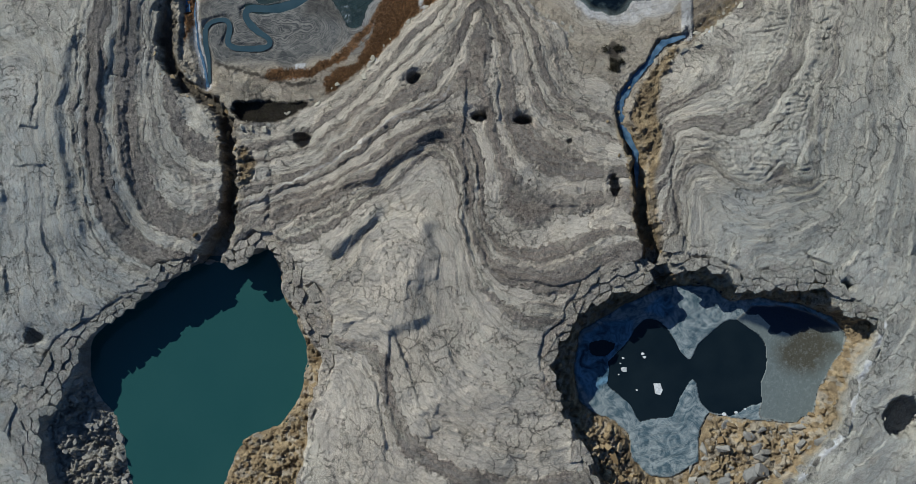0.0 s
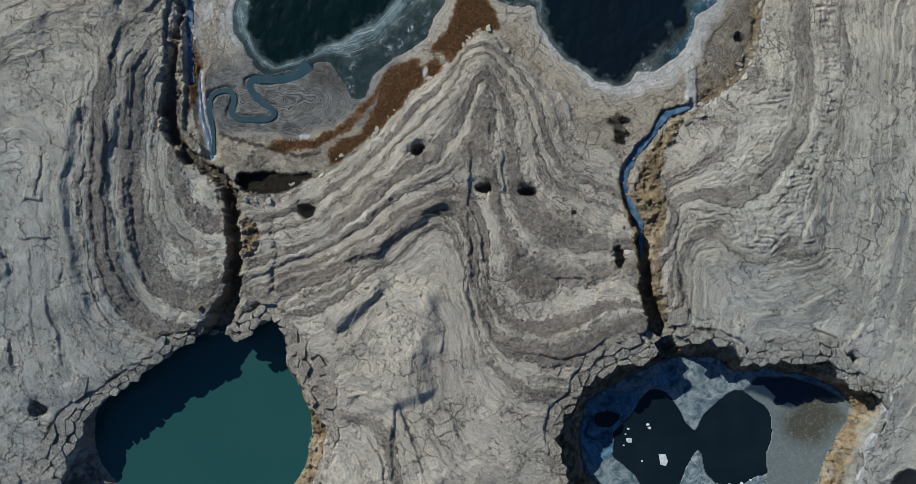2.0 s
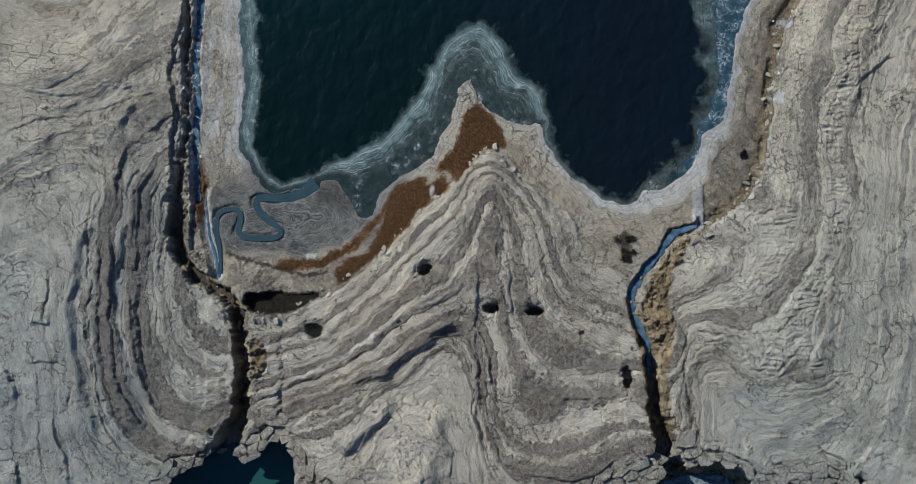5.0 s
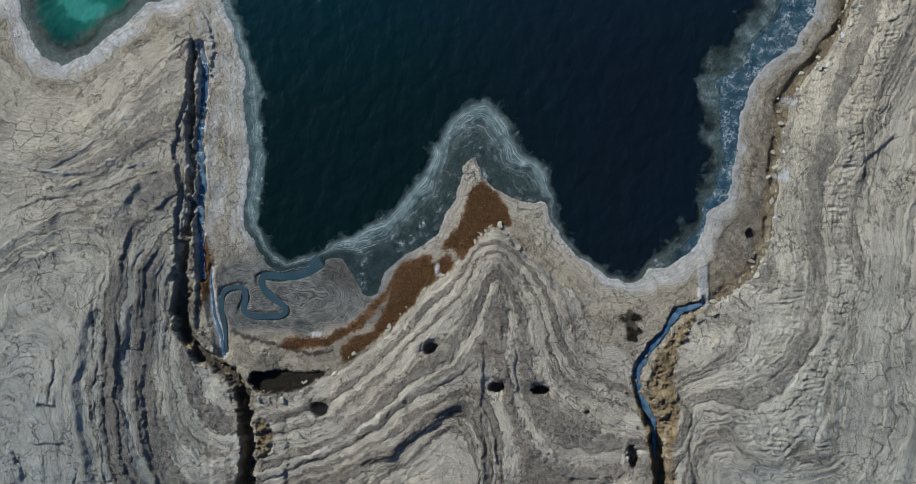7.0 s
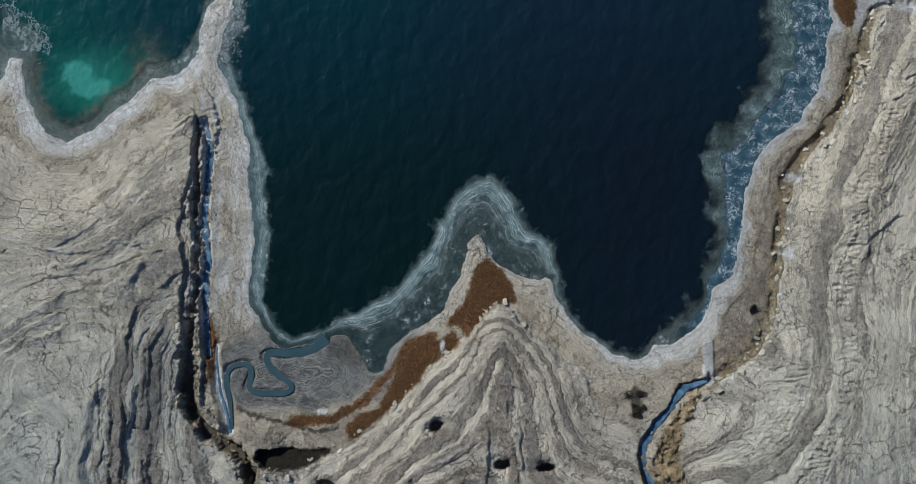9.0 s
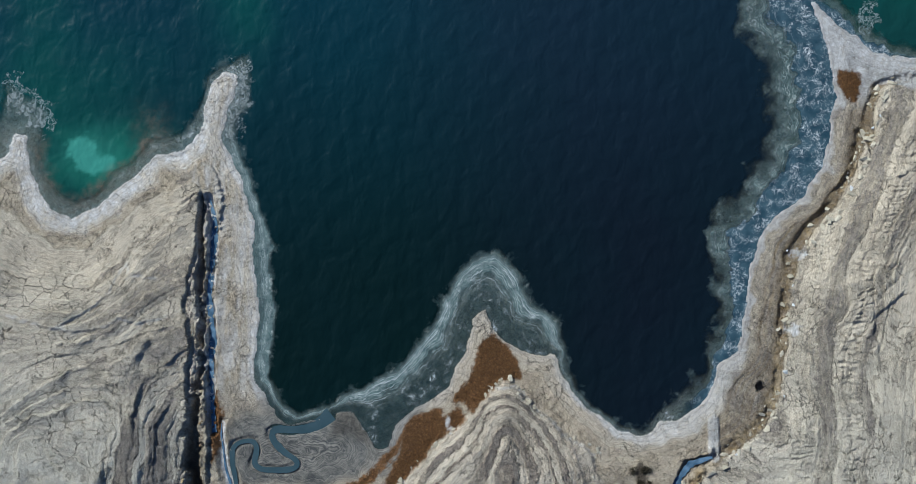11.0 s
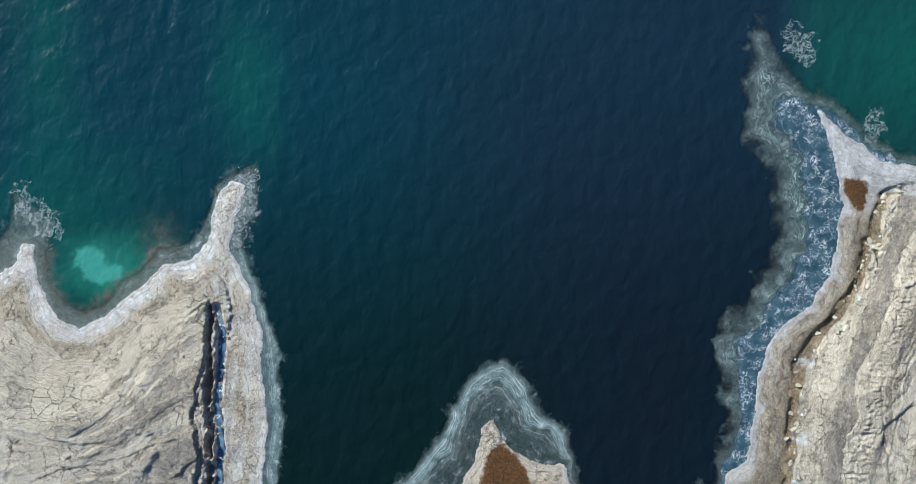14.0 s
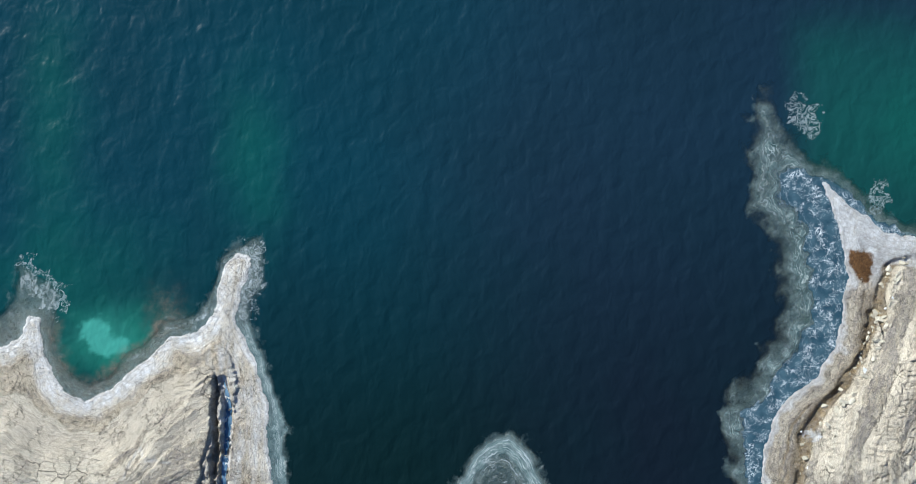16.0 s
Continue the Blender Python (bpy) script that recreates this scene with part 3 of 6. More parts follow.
MEANDER = [(-34.3, 29.4), (-33.9, 30.2), (-32.3, 30.6), (-31.5, 30.4), (-31.3, 29.4), (-31.6, 28.5), (-31.8, 27.7), (-31.0, 27.1), (-29.1, 27.0), (-26.9, 27.1), (-26.4, 27.6), (-26.7, 28.3), (-27.8, 28.8), (-28.8, 29.7), (-29.6, 30.7), (-29.7, 31.5), (-29.1, 31.9), (-27.2, 31.7), (-25.3, 31.8), (-23.7, 32.3), (-22.4, 33.3)]
MEANDER_SIDE = [(-34.3, 29.4), (-34.3, 27.7), (-33.9, 26.1), (-33.8, 24.6), (-33.7, 23.0)]
DELTA = [(-34.7, 32.1), (-33.0, 33.5), (-30.2, 34.1), (-26.1, 33.4), (-22.6, 33.6), (-20.8, 33.6), (-19.6, 32.6), (-18.3, 31.2), (-17.7, 29.9), (-17.6, 28.6), (-19.2, 26.2), (-23.4, 24.9), (-29.5, 25.2), (-33.3, 24.9), (-34.4, 28.0)]
WET_FLAT = [(-22.6, 33.9), (-20.8, 34.1), (-18.9, 32.6), (-17.7, 30.7), (-18.3, 29.9), (-20.8, 31.1), (-22.6, 30.8), (-22.7, 32.3)]
RUST_TIP = [(-3.8, 42.5), (-4.7, 41.3), (-5.5, 38.9), (-6.6, 36.8), (-8.1, 35.0), (-8.3, 34.4), (-6.9, 35.0), (-6.3, 33.8), (-5.1, 35.0), (-3.6, 36.5), (-2.7, 37.7), (-0.4, 37.4), (-0.8, 39.5), (-2.0, 41.3)]
RUST_MID = [(-9.9, 33.9), (-9.3, 31.9), (-9.2, 31.0), (-10.7, 30.2), (-11.7, 28.6), (-13.6, 26.6), (-15.8, 24.9), (-18.4, 22.6), (-19.9, 21.7), (-19.9, 22.9), (-18.3, 24.5), (-16.4, 25.1), (-15.2, 26.9), (-14.1, 29.4), (-14.2, 31.0), (-13.2, 32.6), (-11.7, 33.5)]
RUST_BAND = [(-14.4, 30.4), (-16.7, 27.9), (-19.0, 26.0), (-21.5, 24.3), (-23.7, 24.6), (-26.5, 24.2), (-27.2, 23.6), (-25.9, 23.2), (-24.0, 23.7), (-21.5, 23.8), (-19.6, 24.8), (-17.4, 26.5), (-15.2, 28.8)]
RUST_BIT = [(-8.7, 33.2), (-8.2, 31.7), (-6.9, 32.8), (-7.7, 33.6)]
BROWN_LINE = [(-33.2, 25.2), (-30.7, 24.6), (-28.1, 23.9), (-25.9, 23.3), (-23.4, 22.9), (-20.9, 23.2)]
RUST_CHANNEL = [(-36.0, 36.3), (-35.6, 33.5), (-35.8, 30.8), (-36.4, 28.0), (-36.7, 30.8), (-36.4, 34.2)]
RUST_SPIT = [(37.3, 72.7), (38.9, 72.5), (39.8, 71.7), (39.4, 70.0), (38.7, 68.9), (38.0, 70.2), (37.5, 71.5)]
BLACK_MARSH = [(-30.7, 20.5), (-27.2, 20.6), (-22.5, 20.7), (-22.1, 20.1), (-24.7, 18.6), (-27.8, 18.1), (-30.1, 18.6), (-30.8, 19.5)]
SHRUB_PATCH = [(12.2, 27.1), (13.4, 27.7), (14.4, 26.8), (14.5, 24.9), (13.4, 23.3), (12.8, 25.0)]
BROWN_BANK = [(21.6, 27.6), (19.7, 27.0), (17.7, 24.3), (16.3, 22.6), (15.3, 19.9), (15.5, 17.3), (16.8, 14.6), (17.0, 10.6), (17.5, 5.9), (18.8, 3.3), (18.5, 6.6), (17.9, 10.6), (18.6, 14.6), (18.9, 17.2), (18.3, 19.9), (19.0, 22.6), (20.4, 25.3)]
SPOIL_LEFT = [(-29.8, 15.4), (-28.5, 15.1), (-27.6, 13.4), (-28.4, 11.4), (-29.3, 10.0), (-29.8, 12.7)]
BEACH_WALL = [(21.9, 32.4), (21.9, 28.1)]
LOW_SCARP_A = [(26.7, 29.1), (27.4, 33.8), (27.0, 37.9), (28.7, 41.9), (29.9, 47.3), (29.3, 50.6), (30.4, 53.3), (33.4, 55.3), (35.5, 58.0), (37.6, 61.3), (38.4, 66.1)]
C_A8 = [(-27.5, 5.5), (-22.1, 8.2), (-16.7, 10.2), (-11.4, 12.8), (-7.4, 15.5), (-5.7, 16.1), (-4.0, 13.1), (-3.7, 9.1), (-3.0, 5.1), (-1.4, 1.8), (3.3, -0.2), (8.5, -0.8), (13.1, 1.8), (16.1, 3.8)]
C_A6 = [(-28.9, 8.5), (-23.5, 10.6), (-16.8, 14.2), (-12.8, 17.6), (-10.1, 18.9), (-6.1, 20.9), (-4.1, 23.3), (-2.4, 28.0), (-1.7, 30.7), (-1.1, 26.0), (-1.1, 21.2), (-0.1, 15.2), (1.9, 11.2), (5.9, 8.8), (10.6, 8.8), (14.9, 10.5)]
C_A4 = [(-28.7, 12.6), (-22.3, 14.0), (-16.9, 18.0), (-11.5, 23.4), (-7.5, 27.4), (-5.1, 29.5), (-2.4, 34.2), (0.3, 31.4), (2.0, 28.7), (3.3, 23.3), (5.2, 19.3), (8.6, 16.9), (12.2, 15.6)]
C_A2 = [(-30.3, 17.8), (-24.2, 18.5), (-18.7, 21.5), (-14.0, 25.5), (-9.9, 30.3), (-6.1, 33.6), (-2.5, 36.7), (1.0, 33.9), (4.4, 31.2), (6.3, 25.4), (8.3, 22.0), (12.3, 20.6)]
C_A10 = [(-19.3, 1.8), (-16.6, 4.8), (-11.3, 9.4), (-7.3, 13.4), (-4.8, 9.4), (-3.9, 3.8), (-2.5, -2.8), (0.6, -7.4), (5.9, -8.0)]
C_A12 = [(-13.9, 3.8), (-10.6, 3.8), (-9.9, -1.5), (-8.6, -8.1), (-4.6, -13.3), (1.3, -15.9), (6.5, -15.2)]
C_A14 = [(-16.4, -8.1), (-13.8, -8.7), (-12.5, -13.3), (-10.5, -18.5), (-5.9, -21.7)]
C_A16 = [(-18.5, -10.8), (-16.5, -14.7), (-15.8, -21.2)]
C_L1 = [(-38.9, 30.9), (-38.5, 22.7), (-37.8, 18.0), (-35.0, 14.9), (-30.9, 13.9)]
C_L2 = [(-40.5, 34.2), (-41.7, 28.1), (-41.4, 18.6), (-39.6, 11.2), (-36.1, 7.8), (-32.1, 8.5)]
C_L3 = [(-42.9, 34.2), (-44.0, 28.1), (-43.7, 18.6), (-42.5, 10.5), (-39.4, 5.8), (-34.0, 3.8)]
C_L4 = [(-45.2, 33.4), (-45.6, 28.0), (-46.0, 18.5), (-44.5, 9.1), (-41.4, 4.4), (-35.3, 2.1)]
C_L5 = [(-49.6, 28.0), (-49.7, 18.5), (-48.4, 9.1), (-47.0, 3.1), (-41.9, -0.2)]
C_L6 = [(-56.5, 30.7), (-53.0, 23.2), (-52.1, 11.8), (-51.6, 1.8), (-48.5, -5.5)]
C_M1 = [(-59.5, 28.3), (-54.1, 30.3), (-50.3, 32.6), (-48.3, 34.3)]
C_M3 = [(-59.8, 33.7), (-55.7, 36.4), (-50.9, 39.1), (-46.1, 37.0), (-43.3, 40.3), (-39.6, 43.0)]
C_M5 = [(-60.1, 44.7), (-54.6, 43.9), (-50.4, 44.5), (-47.3, 46.6), (-44.6, 48.9), (-40.1, 51.6)]
C_M7 = [(-60.3, 49.2), (-56.2, 47.8), (-51.3, 48.0), (-47.5, 50.4), (-46.1, 53.1), (-42.3, 56.2), (-38.1, 58.9)]
C_M9 = [(-61.8, 54.9), (-58.3, 52.1), (-52.8, 50.9), (-47.9, 53.3), (-44.4, 56.7), (-38.8, 59.3)]
C_R1 = [(19.3, 19.2), (23.3, 21.8), (25.3, 25.9), (29.3, 30.5)]
C_R2 = [(18.5, 14.4), (19.9, 18.4), (23.2, 18.8), (27.1, 19.7), (30.4, 23.1), (33.1, 31.7)]
C_R3 = [(17.6, 6.4), (19.8, 11.7), (20.8, 16.4), (23.1, 16.0), (27.6, 15.0), (31.6, 19.0), (35.6, 27.6), (36.3, 31.6)]
C_R5 = [(19.0, 2.5), (20.3, 9.7), (21.7, 13.0), (23.9, 13.3), (26.9, 11.0), (31.4, 12.3), (35.4, 17.6), (38.1, 26.1), (39.4, 31.4)]
C_R7 = [(23.5, 2.5), (23.9, 9.7), (25.5, 9.0), (29.4, 6.4), (33.9, 8.3), (37.2, 12.9), (38.9, 18.2), (40.3, 27.4)]
C_R9 = [(29.3, 2.4), (34.4, 2.4), (39.0, 7.0), (41.0, 12.9), (41.7, 21.4), (42.5, 31.3)]
C_R11 = [(41.9, -3.4), (44.6, 5.0), (46.0, 18.0)]
C_N1 = [(24.5, 27.6), (27.8, 28.9), (30.9, 34.9), (32.4, 44.9), (33.5, 50.2)]
C_N5 = [(27.3, 11.9), (32.0, 22.3), (34.2, 32.8), (34.4, 42.8), (35.8, 49.4), (39.9, 58.0)]
C_N7 = [(34.9, 11.9), (36.5, 25.0), (36.8, 36.8), (38.9, 44.7), (41.0, 53.9)]
C_N9 = [(40.0, 14.6), (40.9, 27.6), (41.1, 38.0), (43.3, 47.8)]
HOLE_AT = [(-2.2, 18.8), (3.0, 18.3), (-9.7, 23.0), (-22.7, 16.2), (8.4, 15.8), (13.6, 10.6), (-53.2, -6.7), (45.2, -15.3), (39.1, -0.6), (27.4, 36.0)]
K_TROUGH = [(-18.7, 9.8), (-14.1, 11.4), (-10.7, 13.8), (-8.4, 15.6), (-5.4, 17.0)]
K_CREASE = [(-19.0, 2.1), (-15.6, 4.8), (-14.0, 6.6), (-12.6, 8.4)]
K_HILL = [(-7.6, -5.5), (-8.9, -1.5), (-7.6, 3.1), (-7.0, 7.7)]
K_LEDGE_A = [(-14.1, 16.4), (-17.5, 14.4), (-20.9, 12.6), (-24.2, 10.7), (-28.3, 8.9)]
K_LEDGE_B = [(-5.1, 22.3), (-6.1, 20.9), (-9.4, 19.3), (-12.1, 18.3), (-13.8, 16.9)]
K_LEDGE_C = [(-13.4, 12.0), (-17.4, 10.6), (-20.7, 8.4), (-24.8, 5.1)]
K_WEST_A = [(-46.4, 3.1), (-48.2, 8.5), (-49.5, 14.5), (-49.7, 19.9), (-48.8, 26.0), (-47.1, 29.4)]
K_WEST_B = [(-40.4, 5.1), (-43.5, 9.1), (-44.6, 15.2), (-45.2, 21.3), (-44.1, 27.4), (-43.2, 30.1)]
K_WEST_C = [(-34.7, 3.1), (-39.5, 5.8), (-42.1, 10.5), (-42.9, 17.2), (-42.1, 24.0)]
K_WEST_D = [(-54.3, 17.4), (-52.1, 17.2)]
K_WEST_E = [(-55.5, 13.0), (-51.1, 12.8)]
K_NW_A = [(-60.0, 45.7), (-55.9, 44.3), (-51.7, 43.7), (-48.6, 43.8), (-46.9, 45.2), (-44.5, 44.5), (-41.4, 45.4)]
K_NW_B = [(-58.5, 39.1), (-54.4, 40.8), (-50.2, 41.4), (-46.8, 42.1), (-43.4, 43.4), (-39.9, 44.4)]
K_NW_C = [(-54.6, 43.9), (-49.7, 46.6), (-48.3, 47.9), (-46.6, 51.7), (-45.6, 50.3), (-42.5, 49.2)]
K_NW_D = [(-49.4, 37.0), (-46.7, 37.3), (-43.3, 42.4), (-41.2, 42.7), (-39.2, 42.3)]
K_MID_A = [(-2.3, 1.8), (-4.0, 5.8), (-3.4, 11.7), (-4.0, 16.4), (-3.6, 20.4), (-3.4, 23.8)]
K_MID_B = [(-1.4, 1.8), (1.9, -0.0), (7.2, -0.8), (12.5, 1.0)]
K_MID_C = [(1.3, 13.2), (2.6, 10.5), (5.9, 8.5), (9.9, 8.3)]
K_EAST_A = [(28.8, 9.7), (24.6, 12.3), (22.6, 13.5), (20.6, 12.3), (19.7, 9.7)]
K_EAST_B = [(35.8, 22.7), (35.4, 16.8), (33.1, 11.5), (29.3, 10.9)]
K_EAST_C = [(41.2, 59.2), (42.5, 60.0), (43.8, 60.6)]
K_EAST_D = [(40.1, 38.0), (39.2, 44.0), (40.9, 45.3), (43.5, 47.2)]
K_SOUTH_A = [(-10.5, -18.5), (-12.1, -13.9), (-12.5, -10.0), (-11.8, -5.4)]
K_SOUTH_B = [(-9.8, -14.6), (-8.5, -17.8), (-6.9, -17.2)]
K_FRONT = [(8.0, 28.4), (4.6, 31.1), (1.6, 33.5), (-0.7, 36.4), (-3.4, 36.5)]
FOAM_TIPS = [(-58.2, 70.4), (-60.0, 72.2), (-56.8, 69.3), (-32.9, 73.6), (-33.1, 70.9), (-34.0, 68.1), (31.8, 89.4), (33.2, 88.3), (40.8, 78.8)]
FLOE_AT = [(14.3, -9.7), (14.7, -10.4), (16.9, -8.6), (17.1, -9.0), (14.6, -9.1), (16.2, -12.8), (14.1, -11.0), (23.1, -3.7), (21.9, -5.5), (27.6, -15.3), (28.6, -14.9), (29.6, -15.2), (26.2, -15.5), (10.2, -13.1), (15.4, -3.8)]
SALT_SPOTS = [(-23.3, 24.0), (-23.0, 24.8), (-14.6, 26.0), (-8.4, 32.6), (-8.8, 31.9), (-10.3, 31.6), (20.2, 36.7), (31.1, 42.7), (32.0, 51.5)]

# ---- plan fields ----
def far(a, b, n=26, reach=2600.0):
    """Axis values that spread out from a to b and beyond, towards the horizon."""
    out = np.geomspace(0.6, reach, n)
    return a - out[::-1], b + out


def axis(a, b, step):
    lo, hi = far(a, b)
    return np.concatenate([lo, np.arange(a, b + step / 2, step), hi])


CX, CY = axis(-70, 58, 0.5), axis(-36, 108, 0.5)
CXX, CYY = np.meshgrid(CX, CY)


def line_distance(line, closed=False):
    """Distance of every node of the plan to a line, and how far along it the nearest place lies (0 to 1)."""
    pts = list(line) + ([line[0]] if closed else [])
    best = np.full(CXX.shape, 1e9)
    along = np.zeros(CXX.shape)
    lengths = [math.dist(a, b) for a, b in zip(pts, pts[1:])]
    total, run = sum(lengths), 0.0
    for (ax, ay), (bx, by), ln in zip(pts, pts[1:], lengths):
        dx, dy = bx - ax, by - ay
        s = np.clip(((CXX - ax) * dx + (CYY - ay) * dy) / max(ln * ln, 1e-9), 0, 1)
        d = np.hypot(CXX - ax - s * dx, CYY - ay - s * dy)
        near = d < best
        best[near] = d[near]
        along[near] = ((run + s * ln) / total)[near]
        run += ln
    return best, along


def inside_distance(poly):
    """Signed distance to a closed outline, positive inside."""
    d, _ = line_distance(poly, True)
    inn = np.zeros(CXX.shape, bool)
    for (ax, ay), (bx, by) in zip(poly, list(poly[1:]) + [poly[0]]):
        if ay != by:
            inn ^= ((ay > CYY) != (by > CYY)) & (CXX < (bx - ax) * (CYY - ay) / (by - ay) + ax)
    return np.where(inn, d, -d)


def sample(field, x, y):
    """Bilinear reading of a plan field."""
    fx, fy = np.interp(x, CX, np.arange(len(CX))), np.interp(y, CY, np.arange(len(CY)))
    ix, iy = np.minimum(fx.astype(int), len(CX) - 2), np.minimum(fy.astype(int), len(CY) - 2)
    u, v = fx - ix, fy - iy
    return (field[iy, ix] * (1 - u) * (1 - v) + field[iy, ix + 1] * u * (1 - v)
            + field[iy + 1, ix] * (1 - u) * v + field[iy + 1, ix + 1] * u * v)


_rng = np.random.RandomState(7)
_PERM = _rng.permutation(4096)
_ANG = _rng.rand(4096) * 2 * math.pi
_GRX, _GRY, _RND = np.cos(_ANG), np.sin(_ANG), _rng.rand(4096)


def hashed(ix, iy):
    return _PERM[(_PERM[ix & 4095] + iy) & 4095]


def grain(x, y):
    """Gradient noise, about -0.7 to 0.7."""
    ix, iy = np.floor(x).astype(np.int64), np.floor(y).astype(np.int64)
    u, v = x - ix, y - iy

    def corner(i, j):
        h = hashed(ix + i, iy + j)
        return _GRX[h] * (u - i) + _GRY[h] * (v - j)
    su, sv = u * u * u * (u * (6 * u - 15) + 10), v * v * v * (v * (6 * v - 15) + 10)
    a = corner(0, 0) * (1 - su) + corner(1, 0) * su
    b = corner(0, 1) * (1 - su) + corner(1, 1) * su
    return a * (1 - sv) + b * sv


def rough_noise(x, y, size, octaves=4, gain=0.5, shift=0.0):
    total, amp, k = 0.0, 1.0, 1.0 / size
    for _ in range(octaves):
        total = total + amp * grain(x * k + shift, y * k - 1.7 * shift)
        amp, k, shift = amp * gain, k * 2.03, shift + 11.3
    return total


def ridged(x, y, size, octaves=3, shift=0.0):
    total, amp, k = 0.0, 1.0, 1.0 / size
    for _ in range(octaves):
        total = total + amp * (1 - np.abs(grain(x * k + shift, y * k + shift)) * 2.6)
        amp, k, shift = amp * 0.5, k * 2.1, shift + 5.1
    return total


def cells(x, y, size, jitter=0.9):
    """Cracked polygons: distance to the joint between the two nearest cells, and a random value of the cell."""
    gx, gy = x / size, y / size
    ix, iy = np.floor(gx).astype(np.int64), np.floor(gy).astype(np.int64)
    f1 = np.full(gx.shape, 9.0)
    f2 = np.full(gx.shape, 9.0)
    ident = np.zeros(gx.shape)
    for i in (-1, 0, 1):
        for j in (-1, 0, 1):
            h = hashed(ix + i, iy + j)
            px, py = ix + i + 0.5 + jitter * (_RND[h] - 0.5), iy + j + 0.5 + jitter * (_RND[(h * 7 + 3) & 4095] - 0.5)
            d = np.hypot(gx - px, gy - py)
            closer = d < f1
            f2 = np.where(closer, f1, np.minimum(f2, d))
            ident = np.where(closer, _RND[(h * 13 + 5) & 4095], ident)
            f1 = np.where(closer, d, f1)
    return (f2 - f1) * size, ident


def ease(a, b, v):
    s = np.clip((v - a) / (b - a), 0, 1)
    return s * s * (3 - 2 * s)


def spread(points, values, bend):
    """A smooth field through values given at places of the plan (thin plate)."""
    p = np.array(points, float)
    v = np.array(values, float)
    n = len(p)
    r2 = ((p[:, None] - p[None]) ** 2).sum(2) + 1e-9
    k = r2 * np.log(r2) / 2 + np.eye(n) * bend
    q = np.c_[np.ones(n), p]
    m = np.block([[k, q], [q.T, np.zeros((3, 3))]])
    w = np.linalg.solve(m, np.r_[v, 0, 0, 0])
    bx, by = np.clip(CXX, -75, 65), np.clip(CYY, -40, 112)
    out = w[n] + w[n + 1] * bx + w[n + 2] * by
    for i in range(n):
        d2 = (bx - p[i, 0]) ** 2 + (by - p[i, 1]) ** 2 + 1e-9
        out += w[i] * d2 * np.log(d2) / 2
    return out


# land heights above the sea, in metres
HEIGHTS_WEST = [(-52, 13, 4.2), (-45, 31, 3.6), (-54, 20, 4.5), (-43, 39, 2.7), (-46, 51, 1.7), (-38, 58, 1.5), (-46, 0, 2.8),
                (-53, -8, 2.6), (-64, 40, 3.6), (-64, 0, 3.6), (-38, 20, 2.6), (-40, -40, 4.0), (-38, 45, 2.3), (-62, 55, 1.8)]
HEIGHTS_MID = [(-23, 16, 1.3), (-10, 23, 1.8), (-16, 22, 1.0), (-5, 18, 2.0), (-9, 15, 2.9), (-17, 5, 3.6), (-12, 9, 3.2), (-12, -7, 4.4),
               (-8, -17, 4.6), (0, 2, 3.3), (3, 18, 1.6), (2, 29, 2.0), (12, 25, 0.7), (13, 11, 1.5), (-22, -8, 2.6), (8, -12, 3.2)]
HEIGHTS_EAST = [(21, 14, 2.7), (38, 0, 3.4), (40, -11, 3.5), (32, 27, 2.4), (44, 21, 5.2), (38, 22, 4.1), (40, 31, 4.0), (43, 61, 3.6),
                (38, 64, 2.4), (42, 69, 3.3), (28, 37, 1.2), (54, 0, 4.5), (56, 45, 5.0), (30, -40, 4.5), (36, 50, 3.2), (52, 72, 2.5)]
_heights = HEIGHTS_WEST + HEIGHTS_MID + HEIGHTS_EAST
F_LAND = spread([h[:2] for h in _heights], [h[2] for h in _heights], 2.0)

# old strand lines, numbered upwards from the gullies and the sea
STRANDS = [(C_A2, 2), (C_A4, 4), (C_A6, 6), (C_A8, 8), (C_A10, 10), (C_A12, 12), (C_A14, 14), (C_A16, 15.5), (C_L1, 3), (C_L2, 5), (C_L3, 6.2),
           (C_L4, 7.4), (C_L5, 9.4), (C_L6, 11.5), (C_M1, 9.5), (C_M3, 7.5), (C_M5, 5), (C_M7, 3.2), (C_M9, 1), (C_R1, 2), (C_R2, 4), (C_R3, 6),
           (C_R5, 8), (C_R7, 10), (C_R9, 12), (C_R11, 14), (C_N1, 3), (C_N5, 5), (C_N7, 6.6), (C_N9, 10.5)]
F_STRAND = spread([p for line, _ in STRANDS for p in line], [lv for line, lv in STRANDS for _ in line], 3.0)

LAND_SHORE = SHORE_LEFT + SHORE_MID + SHORE_RIGHT + [(2600, -60), (2600, -2700), (-2600, -2700), (-2600, -60)]
LAND_SHELF = SHELF_A + SHELF_B + SHELF_C + [(2600, -60), (2600, -2700), (-2600, -2700), (-2600, -60)]
F_SHORE = inside_distance(LAND_SHORE)
F_SHELF = inside_distance(LAND_SHELF)
F_LEFT = inside_distance(PLATEAU_LEFT + [(-30, -60), (-30, -2700), (-2600, -2700), (-2600, 20)])
F_MID = inside_distance(PLATEAU_MID + [(25, -15), (25, -2700), (-40, -2700), (-40, -25), (-30, 0)])
F_RIGHT = inside_distance([(2600, 60), (2600, -2700), (15, -2700), (18, -15)] + PLATEAU_RIGHT)
F_GREEN_RIM, F_GREEN = inside_distance(GREEN_RIM), inside_distance(GREEN_WATER)
